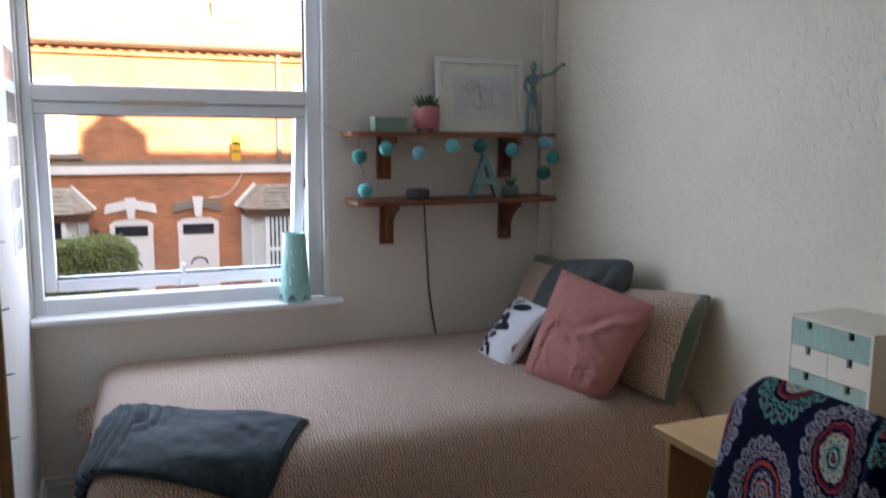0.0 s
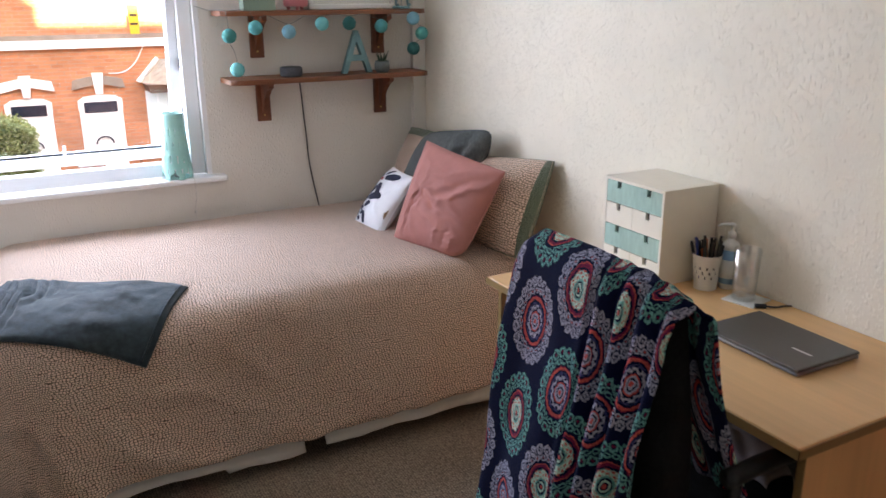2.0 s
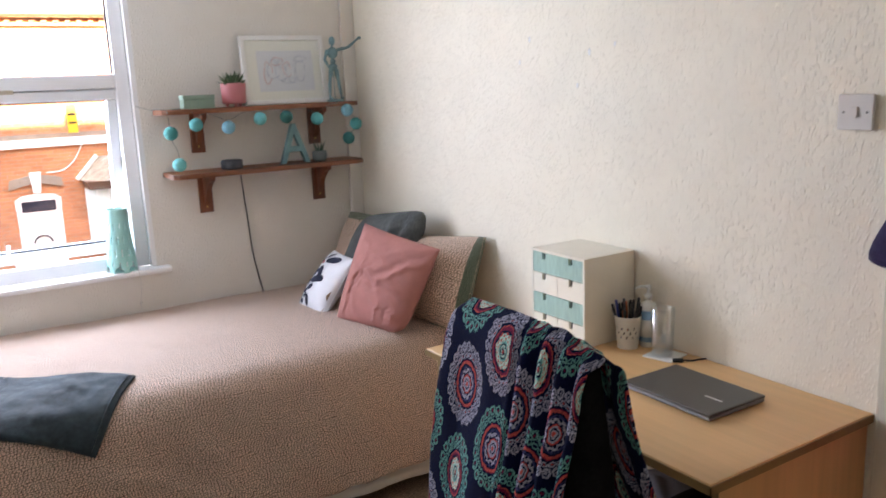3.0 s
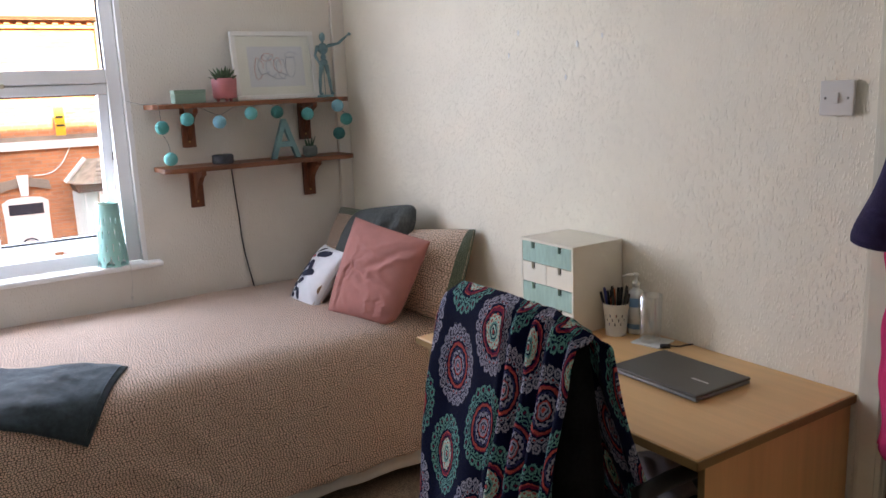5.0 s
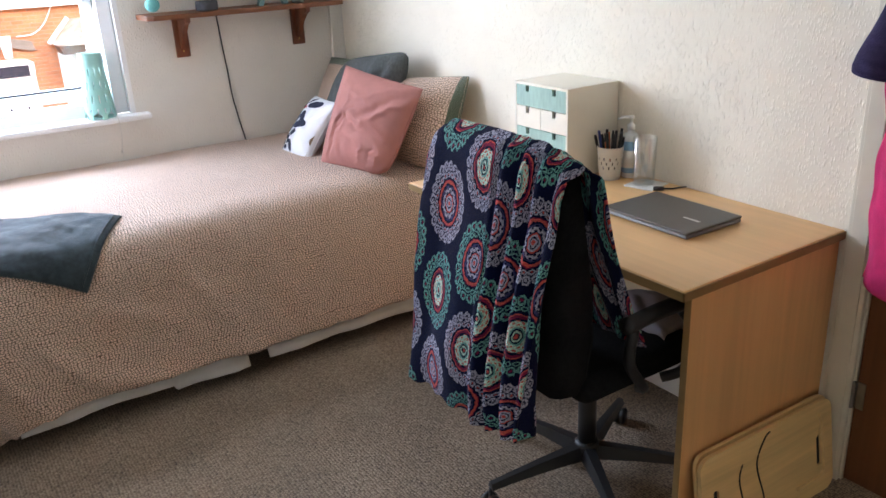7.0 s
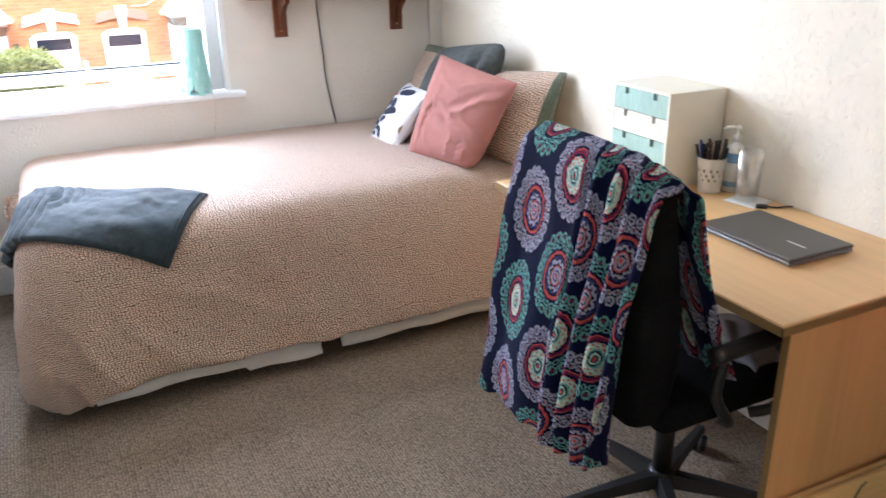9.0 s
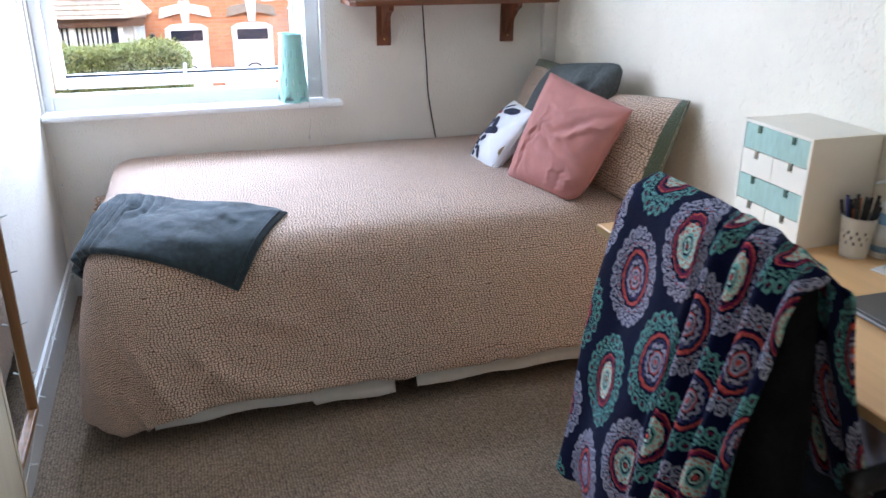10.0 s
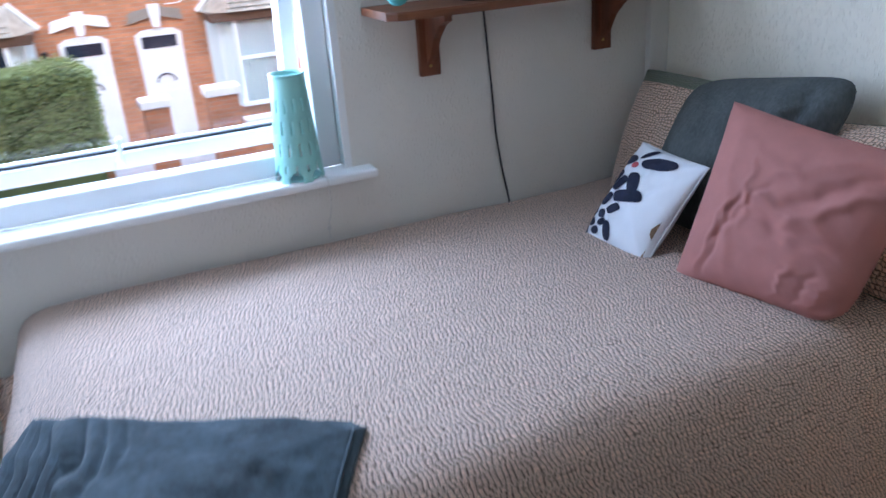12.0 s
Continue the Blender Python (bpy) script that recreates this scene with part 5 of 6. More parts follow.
part("back_panel", box(CX1 - 0.006, CX1 - 0.001, CY0 + 0.0092, CY1 - 0.0092, DT + 0.001, DT + H - 0.0092), CARD, chest, m=inv)
# added sheet, coloured near-black as the shaded hollow behind the fronts
part("inside", box(CX0 + 0.014, CX0 + 0.02, CY0 + 0.0092, CY1 - 0.0092, DT + 0.001, DT + H - 0.0092), DARK, chest, "dark sheet for the shade behind the drawers", m=inv)
ym = (CY0 + CY1) / 2
for row in range(4):
    z1 = DT + H - 0.010 - row * 0.0715
    z0 = z1 - 0.069
    notches = (0.75 * CY0 + 0.25 * CY1, 0.25 * CY0 + 0.75 * CY1)
    fronts = ((CY0 + 0.0100, CY1 - 0.0100, notches),) if row % 2 == 0 else ((CY0 + 0.0100, ym - 0.001, notches[:1]), (ym + 0.001, CY1 - 0.0100, notches[1:]))
    for y0, y1, holes in fronts:
        bm, at_y = bmesh.new(), y0
        for yc in holes:                         # a half-round finger notch cut from the top edge
            box(CX0 + 0.001, CX0 + 0.011, at_y, yc - 0.0085, z0, z1, bm=bm)
            box(CX0 + 0.001, CX0 + 0.011, yc - 0.0085, yc + 0.0085, z0, z1 - 0.021, bm=bm)
            at_y = yc + 0.0085
        box(CX0 + 0.001, CX0 + 0.011, at_y, y1, z0, z1, bm=bm)
        part("drawer", bm, MINT if row % 2 == 0 else CARD, chest, "wide mint papered drawer" if row % 2 == 0 else "cream drawer", m=inv)

# pen pot, soap pump, tumbler on a coaster
th = tagged(empty("pen_pot", pose(2.402, 1.690, DT + 0.0005)), "white lace-pierced pot full of pens", "pot")
bm = bmesh.new()
nk, nz = 60, 22
rr = [0.033 + 0.010 * j / nz for j in range(nz + 1)]
grid = [[bm.verts.new((rr[j] * math.cos(2 * math.pi * k / nk), rr[j] * math.sin(2 * math.pi * k / nk), 0.003 + 0.105 * j / nz)) for k in range(nk)] for j in range(nz + 1)]
for j in range(nz):
    for k in range(nk):
        if not (7 <= j <= 15 and ((k + (j // 3) * 2) % 5) == 0 and j % 3 != 0):
            bm.faces.new((grid[j][k], grid[j][(k + 1) % nk], grid[j + 1][(k + 1) % nk], grid[j + 1][k]))
thicken(part("pot_wall", bm, POTWHITE, th, "white pierced metal wall", True), 0.0015)
part("pot_floor", turned([(0, 0), (0.0335, 0), (0.0335, 0.003), (0, 0.003)], 30), POTWHITE, th)
random.seed(5)
for k in range(16):
    a, r = k * 2.4, 0.024 * math.sqrt((k + 0.5) / 16)
    base = Vector((r * 0.8 * math.cos(a), r * 0.8 * math.sin(a), 0.0035))
    tip = Vector((r * 2.1 * math.cos(a) + random.uniform(-0.006, 0.006), r * 2.1 * math.sin(a), 0.135 + 0.028 * random.random()))
    top = base.lerp(tip, 0.8)
    material = (BLACK, PENBLUE, BLACK, ORANGE, BLACK, LAPEDGE, BLACK, BLACK)[k % 8]
    pen = part("pen", rod([base, top], 0.0042, 8), material, th, smooth=False)
    part("cap", rod([top + (tip - base).normalized() * 0.0005, tip], 0.0050, 8, None, 0.0042), BLACK if k % 3 else material, pen)

th = tagged(empty("pump_bottle", pose(2.462, 1.660, DT + 0.0005)), "white pump bottle with a pale blue label", "bottle")
body = part("bottle", turned([(0, 0), (0.024, 0), (0.027, 0.004), (0.027, 0.128), (0.021, 0.143), (0.011, 0.148), (0.011, 0.156), (0, 0.156)], 28), WHITEPLASTIC, th, "white plastic bottle", True)
part("label", turned([(0.0272, 0.018), (0.0276, 0.018), (0.0276, 0.122), (0.0272, 0.122), (0.0272, 0.018)], 28), LABELBLUE, body, "pale blue paper label", True)
part("label_panel", turned([(0.0278, 0.035), (0.0281, 0.035), (0.0281, 0.092), (0.0278, 0.092), (0.0278, 0.035)], 28), WHITEPLASTIC, body, "white label panel", True)
bm = turned([(0, 0.1562), (0.0125, 0.1562), (0.0125, 0.172), (0.005, 0.176), (0.005, 0.190), (0.009, 0.192), (0.009, 0.201), (0, 0.203)], 18)
rod([(0, 0, 0.197), (-0.022, 0.016, 0.198), (-0.036, 0.026, 0.191)], 0.005, 8, bm, 0.0035)
part("pump", bm, WHITEPLASTIC, th, "white plastic pump", True)

th = tagged(empty("coaster", pose(2.427, 1.555, DT + 0.0005, 0, 0, 12)), "white paper coaster under the tumbler", "coaster")
part("card", box(-0.05, 0.05, -0.05, 0.05, 0, 0.004, 0.001), WHITEPLASTIC, th)
th = tagged(empty("tumbler", pose(2.420, 1.560, DT + 0.0052)), "tall clear glass tumbler with a little water", "glass")
part("glass_wall", turned([(0, 0), (0.031, 0), (0.033, 0.003), (0.038, 0.150), (0.0365, 0.151), (0.0355, 0.149), (0.031, 0.016), (0, 0.014)], 40), CLEAR, th, "clear glass", True)
part("water", turned([(0, 0.0145), (0.0305, 0.0165), (0.0315, 0.038), (0, 0.038)], 36), WATER, th, "shallow water", True)

# laptop and its plug
lap = tagged(empty("laptop", pose(2.244, 1.295, DT + 0.0005, 0, 0, -0.6)), "closed gunmetal laptop on the desk", "laptop")
part("base", box(-0.109, 0.109, -0.152, 0.152, 0.002, 0.0115, 0.003), LAPEDGE, lap, "silver edged laptop base")
lid = part("lid", box(-0.110, 0.110, -0.153, 0.153, 0.0122, 0.0205, 0.0035, 3), LAPTOP, lap, "gunmetal lid")
part("maker_mark", box(-0.020, -0.012, -0.115, -0.060, 0.0206, 0.0209), SILVER, lid, "plain silver bar")
for x in (-0.09, 0.09):
    for y in (-0.13, 0.13):
        part("foot", turned([(0, 0), (0.006, 0), (0.006, 0.0019), (0, 0.0019)], 10), BLACK, lap, m=pose(x, y, 0))
th = tagged(empty("power_lead", pose(2.43, 1.475, DT)), "black power plug and lead on the desk", "cable")
bm = rod([(-0.03, 0.025, 0.007), (-0.006, 0.006, 0.007)], 0.0065, 10)
part("plug", bm, BLACK, th, "", True)
part("lead", rod(bezier([(-0.006, 0.006, 0.007), (0.02, -0.008, 0.004), (0.045, -0.01, 0.003), (0.068, -0.02, 0.003)], 6), 0.0025, 6), BLACK, th, "", True)

# light switch
sw = tagged(empty("light_switch", pose(XR, 1.026, 1.489)), "square off-white single light switch on the wall", "switch")
part("back_box", box(-0.008, -0.0005, -0.041, 0.041, -0.039, 0.039, 0.002), SWITCH, sw)
plate = part("plate", box(-0.017, -0.0082, -0.045, 0.045, -0.0435, 0.0435, 0.003, 3), SWITCH, sw)
rk = Matrix.Translation((-0.0178, 0, 0)) @ pose(0, 0, 0, 0, 5, 0)
part("rocker", box(-0.004, 0.0, -0.007, 0.007, -0.013, 0.013, 0.001), SWITCH, plate, "white rocker", m=rk)
for y in (-0.030, 0.030):
    part("screw", ball((-0.0172, y, 0), 0.0036, (0.3, 1, 1), 10, 6), STEEL, plate, "steel screw", True)

# ---- clothes hung on the door ----
def hung_cloth(name, y0, y1, x0, z0, z1, material, label, seed, swell, depth):
    """A garment hanging in soft folds from a hook: a closed, flattened tube."""
    def at(s, t):
        z = z1 + (z0 - z1) * t
        a = 2 * math.pi * s
        w = (y1 - y0) / 2 * (0.35 + 0.65 * min(1, t / 0.35)) * (1 + 0.10 * noise.noise(Vector((t * swell, seed, 0))))
        d = depth / 2 * (0.5 + 0.5 * min(1, t / 0.3))
        f = 1 + 0.16 * math.sin(5 * a + seed + 2 * noise.noise(Vector((t * 2, seed, 5)))) + 0.10 * noise.noise(Vector((math.cos(a) * 2, math.sin(a) * 2, t * 5 + seed)))
        return Vector((x0 + d * f * math.cos(a), (y0 + y1) / 2 + w * (0.8 + 0.2 * f) * math.sin(a) + 0.02 * noise.noise(Vector((t * 4, a, seed))), z + 0.012 * math.sin(3 * a + seed) * t))
    bm = sheet(72, 60, at)
    bmesh.ops.remove_doubles(bm, verts=bm.verts[:], dist=0.0004)
    edges = [e for e in bm.edges if e.is_boundary]
    bmesh.ops.holes_fill(bm, edges=edges)
    return tagged(part(name, bm, material, None, "", True), label, "clothing")


hung_cloth("fleece_jacket", 0.34, 0.832, 2.405, 0.66, 1.62, MAGENTA, "bright magenta fleece hanging on the door", 2.0, 9.0, 0.16)
robe = hung_cloth("bathrobe", 0.27, 0.76, 2.412, 1.02, 1.74, NAVYCLOTH, "dark navy towelling robe hung over the magenta fleece", 5.0, 5.0, 0.17)
sl = bezier([(2.41, 0.70, 1.66), (2.405, 0.76, 1.50), (2.400, 0.805, 1.34), (2.398, 0.84, 1.22), (2.398, 0.852, 1.155)], 8)
bm = bmesh.new()
for i in range(len(sl) - 1):
    t = i / len(sl)
    rod([sl[i], sl[i + 1]], 0.040 + 0.012 * math.sin(t * 9) * t + 0.01 * t, 18, bm, 0.040 + 0.012 * math.sin((t + 0.03) * 9) * t + 0.01 * t)
bmesh.ops.remove_doubles(bm, verts=bm.verts[:], dist=0.003)
part("sleeve", bm, NAVYCLOTH, robe, "navy sleeve", True)
hk = tagged(empty("door_hook", pose(XR, 0.56, 1.72)), "dull steel coat hook on the door", "hook")
part("hook_bar", box(0.0005, 0.0035, -0.15, 0.15, -0.02, 0.02), STEEL, hk)
part("hook_arm", rod(bezier([(0, 0, 0), (-0.06, 0, -0.02), (-0.10, 0, 0.0), (-0.105, 0, 0.03)], 5), 0.005, 8), STEEL, hk, "", True)

# ---- swivel chair with a fleece blanket over its back ----
HX, HY = 1.946, 1.297
chair = tagged(empty("office_chair", pose(HX, HY, 0)), "black swivel office chair at the desk", "chair")
part("hub", turned([(0, 0.070), (0.034, 0.070), (0.036, 0.085), (0.036, 0.120), (0.030, 0.128), (0, 0.128)], 24), BLACK, chair, "", True)
part("gas_column", turned([(0, 0.1285), (0.026, 0.1285), (0.026, 0.27), (0.0255, 0.272), (0.016, 0.272), (0.016, 0.405), (0, 0.405)], 24), BLACK, chair, "black gas lift column", True)
for k in range(5):
    a = radians(27 + 72 * k)
    d = Vector((math.cos(a), math.sin(a), 0))
    q = Vector((-d.y, d.x, 0))
    bm = bmesh.new()
    rings = []
    for r, w, lo, hi in ((0.030, 0.024, 0.078, 0.118), (0.15, 0.019, 0.078, 0.108), (0.27, 0.015, 0.074, 0.094), (0.315, 0.014, 0.070, 0.088)):
        rings.append([bm.verts.new(d * r + q * u * w + Vector((0, 0, z))) for u, z in ((-1, lo), (1, lo), (0.6, hi), (-0.6, hi))])
    for p, r in zip(rings, rings[1:]):
        for j in range(4):
            bm.faces.new((p[j], p[(j + 1) % 4], r[(j + 1) % 4], r[j]))
    bm.faces.new(rings[0])
    bm.faces.new(rings[-1])
    leg = part("leg", bm, BLACK, chair)
    c = d * 0.315
    cas = bmesh.new()
    for s in (-1, 1):
        w = turned([(0, -0.007), (0.022, -0.007), (0.026, -0.004), (0.026, 0.004), (0.022, 0.007), (0, 0.007)], 20)
        m = Matrix.Translation(c + q * s * 0.012 + Vector((0, 0, 0.0262))) @ Matrix.Rotation(a, 4, "Z") @ Matrix.Rotation(radians(90), 4, "X")
        bmesh.ops.transform(w, matrix=m, verts=w.verts)
        join(cas, w)
    rod([c + Vector((0, 0, 0.03)), c + Vector((0, 0, 0.071))], 0.006, 8, cas)
    part("castor", cas, BLACK, leg, "black twin-wheel castor", True)
part("seat_plate", box(-0.13, 0.13, -0.11, 0.11, 0.4052, 0.428, 0.006), BLACK, chair)
part("seat", box(-0.235, 0.245, -0.235, 0.235, 0.4285, 0.498, 0.032, 4), BLACKCLOTH, chair, "black padded seat", True)
side = [(-0.305, 0.47), (-0.318, 0.70), (-0.312, 0.92), (-0.298, 1.035), (-0.278, 1.045), (-0.258, 1.030), (-0.232, 0.93), (-0.190, 0.74), (-0.180, 0.60), (-0.205, 0.50), (-0.25, 0.462)]
bm = bmesh.new()
rings = []
for y, sc in ((-0.225, 0.55), (-0.215, 0.82), (-0.19, 1.0), (0.19, 1.0), (0.215, 0.82), (0.225, 0.55)):
    cx, cz = -0.25, 0.75
    rings.append([bm.verts.new((cx + (x - cx) * sc, y, cz + (z - cz) * (0.9 + 0.1 * sc))) for x, z in side])
for p, q in zip(rings, rings[1:]):
    for j in range(len(side)):
        bm.faces.new((p[j], p[(j + 1) % len(side)], q[(j + 1) % len(side)], q[j]))
bm.faces.new(rings[0])
bm.faces.new(rings[-1])
part("backrest", bm, BLACKCLOTH, chair, "black padded backrest", True)
part("back_bracket", box(-0.28, -0.10, -0.035, 0.035, 0.385, 0.4048, 0.004), BLACK, chair)
part("back_upright", box(-0.298, -0.262, -0.035, 0.035, 0.4052, 0.50, 0.004), BLACK, chair)
for y in (-0.262, 0.262):
    arm = part("armrest", rod(bezier([(-0.14, y, 0.632), (-0.02, y, 0.640), (0.10, y, 0.632), (0.135, y, 0.60)], 5), 0.021, 10), BLACK, chair, "black armrest", True)
    part("arm_support", rod(bezier([(0.06, y, 0.615), (0.10, y, 0.54), (0.08, y, 0.45), (0.04, y * 0.85, 0.418)], 5), 0.014, 8), BLACK, arm, "", True)
    part("arm_support", rod(bezier([(-0.11, y, 0.615), (-0.12, y, 0.53), (-0.07, y, 0.45), (-0.04, y * 0.85, 0.418)], 5), 0.014, 8), BLACK, arm, "", True)
shirt = tagged(part("folded_cloth", sheet(26, 26, lambda s, t: Vector((2.02 + 0.19 * s, 1.10 + 0.26 * t + 0.02 * math.sin(s * 5), 0.502 + 0.045 * math.sin(math.pi * s) ** 0.6 * math.sin(math.pi * t) ** 0.6 + 0.014 * noise.noise(Vector((s * 5, t * 5, 3)))))), LILAC, None, "", True), "crumpled grey lilac cloth lying on the chair seat", "clothing")
thicken(shirt, 0.004, 1.0)

# the blanket: hangs down the back of the chair, over its top and down the front
BACK = [(0.0, 1.508, 0.405), (0.10, 1.516, 0.50), (0.30, 1.545, 0.72), (0.48, 1.585, 0.92), (0.56, 1.600, 1.015), (0.60, 1.620, 1.060), (0.635, 1.655, 1.078), (0.67, 1.690, 1.045), (0.74, 1.730, 0.93), (0.86, 1.800, 0.765), (1.0, 1.865, 0.56)]


def blanket_at(s, t):
    for (a, x0, z0), (b, x1, z1) in zip(BACK, BACK[1:]):
        if t <= b or b == 1.0:
            k = (t - a) / (b - a)
            x, z = x0 + (x1 - x0) * k, z0 + (z1 - z0) * k
            break
    y = 1.548 - 0.525 * s
    back = max(0.0, min(1.0, (0.62 - t) / 0.12))
    low = max(0.0, min(1.0, (0.56 - t) / 0.5))
    # height of the chair's top falls off at its far corner and a little at the near one
    drop = 0.075 * max(0, 1 - s / 0.16) ** 2 + 0.040 * max(0, (s - 0.70) / 0.30) ** 2
    z -= drop * max(0, 1 - abs(t - 0.62) / 0.35)
    # broad soft fall on the far part, tight pleats on the near part
    pleat = max(0.0, min(1.0, (s - 0.55) / 0.1))
    fold = math.sin((s - 0.55) * 2 * math.pi / 0.105 + 0.9 * math.sin(t * 4) + 1.5 * noise.noise(Vector((s * 4, t * 2, 8)))) * 0.030 * pleat * (0.35 + 0.65 * low)
    wave = math.sin(s * 2 * math.pi / 0.36 + 0.8) * 0.010 * low * (1 - pleat)
    n1 = noise.noise(Vector((s * 3, t * 3.5, 2.0))) * 0.016 + noise.noise(Vector((s * 9, t * 6, 6.0))) * 0.004
    x -= (fold + wave) * (1 if t < 0.62 else -0.6) + n1 * (1 if t < 0.62 else -1)
    y += 0.35 * fold
    # the far edge turns round the chair's side; the near edge turns in under the shoulder
    x += 0.055 * max(0, 1 - s / 0.07) ** 2 * back
    if t < 0.02:
        z += 0.006 * math.sin(s * 40)
    z += 0.030 * (s - 0.5) * low + 0.03 * max(0, (s - 0.66) / 0.34) * max(0, 0.2 - t) / 0.2
    if t > 0.66:
        y = 1.548 - 0.53 * s + 0.03 * math.sin(t * 9) * s
    return Vector((x, y, z))


blanket = tagged(part("blanket", sheet(110, 150, blanket_at, lambda s, t: (0.085 + s * 0.70 + 0.85 * max(0.0, s - 0.56), 0.164 + t * 1.30)), MEDALLION, None, "", True), "navy fleece blanket printed with round medallions over the chair", "blanket")
thicken(blanket, 0.007, 0.0)

# ---- outside: the terrace across the street ----
GZ, FY = -2.80, 18.5
structure("ground", box(-400, 400, YW + 0.6, 900, GZ - 0.4, GZ - 0.12), ASPHALT, "grey asphalt street below the window", "street")
structure("pavement", box(-60, 60, 13.2, FY + 9.0, GZ - 0.1195, GZ + 0.07), PAVING, "pale concrete pavement and front yards", "pavement")
structure("pavement_near", box(-60, 60, YW + 0.6, 6.2, GZ - 0.1195, GZ), PAVING, "pale concrete pavement below the window", "pavement")


def arch_bricks(x0, x1, z):
    """A flat arch of white painted stone with a taller keystone."""
    xm = (x0 + x1) / 2
    bm = prism([(x0 - 0.10, z), (x0 - 0.06, z + 0.20), (xm, z + 0.30), (x1 + 0.06, z + 0.20), (x1 + 0.10, z), (xm, z + 0.12)], FY - 0.06, FY + 0.05)
    return bm


def front_door(house, x0, x1, arched):
    z0, z1 = GZ + 0.14, -0.47
    d = part("front_door", box(x0, x1, FY - 0.02, FY + 0.04, z0, z1 - 0.26, 0.01), WHITE, house, "white panelled front door")
    part("door_surround", prism([(x0 - 0.01, z1 - 0.26), (x0 - 0.01, z1 - 0.06), (x0 + 0.12, z1 + 0.02), ((x0 + x1) / 2, z1 + 0.05), (x1 - 0.12, z1 + 0.02), (x1 + 0.01, z1 - 0.06), (x1 + 0.01, z1 - 0.26)], FY - 0.02, FY + 0.03), WHITE, house)
    part("fanlight", box(x0 + 0.10, x1 - 0.10, FY - 0.035, FY - 0.0205, z1 - 0.32, z1 - 0.10), DARKGLASS, d, "dark glass fanlight")
    xm = (x0 + x1) / 2
    bm = bmesh.new()
    rod([(xm + 0.17 * math.cos(a), FY - 0.035, z1 - 0.98 + 0.15 * math.sin(a)) for a in [math.pi * k / 12 for k in range(13)]], 0.02, 6, bm)
    part("door_light", bm, DARKGLASS, d, "small arched door light")
    for px in (x0 + 0.10, xm + 0.05):
        part("door_panel", box(px, px + (x1 - x0) / 2 - 0.15, FY - 0.03, FY - 0.0202, z0 + 0.15, z1 - 1.15, 0.008), WHITE, d)
    part("doorstep", box(x0 - 0.1, x1 + 0.1, FY - 0.35, FY - 0.021, GZ, z0, 0.02), STONE, house)
    xm = (x0 + x1) / 2
    part("lintel", arch_bricks(x0, x1, z1 + 0.16), WHITE if arched else STONE, house, "white painted arched lintel" if arched else "weathered arched lintel")
    part("keystone", prism([(xm - 0.07, z1 + 0.07), (xm - 0.11, z1 + 0.50), (xm + 0.11, z1 + 0.50), (xm + 0.07, z1 + 0.07)], FY - 0.10, FY - 0.061), WHITE, house, "white painted keystone")


def sash_window(house, x0, x1, z0, z1, y, curtain):
    w = part("window", box(x0, x1, y - 0.004, y + 0.03, z0, z1), CURTAIN if curtain else DARKGLASS, house, "tall sash window")
    for a, b, c, d in ((x0, x0 + 0.06, z0, z1), (x1 - 0.06, x1, z0, z1), (x0 + 0.061, x1 - 0.061, z0, z0 + 0.07), (x0 + 0.061, x1 - 0.061, z1 - 0.07, z1), (x0 + 0.061, x1 - 0.061, (z0 + z1) / 2 - 0.03, (z0 + z1) / 2 + 0.03)):
        part("frame", box(a, b, y - 0.05, y - 0.0045, c, d), WHITE, w)
    part("sill", box(x0 - 0.08, x1 + 0.08, y - 0.12, y - 0.0005, z0 - 0.10, z0 - 0.0005), STONE, w)


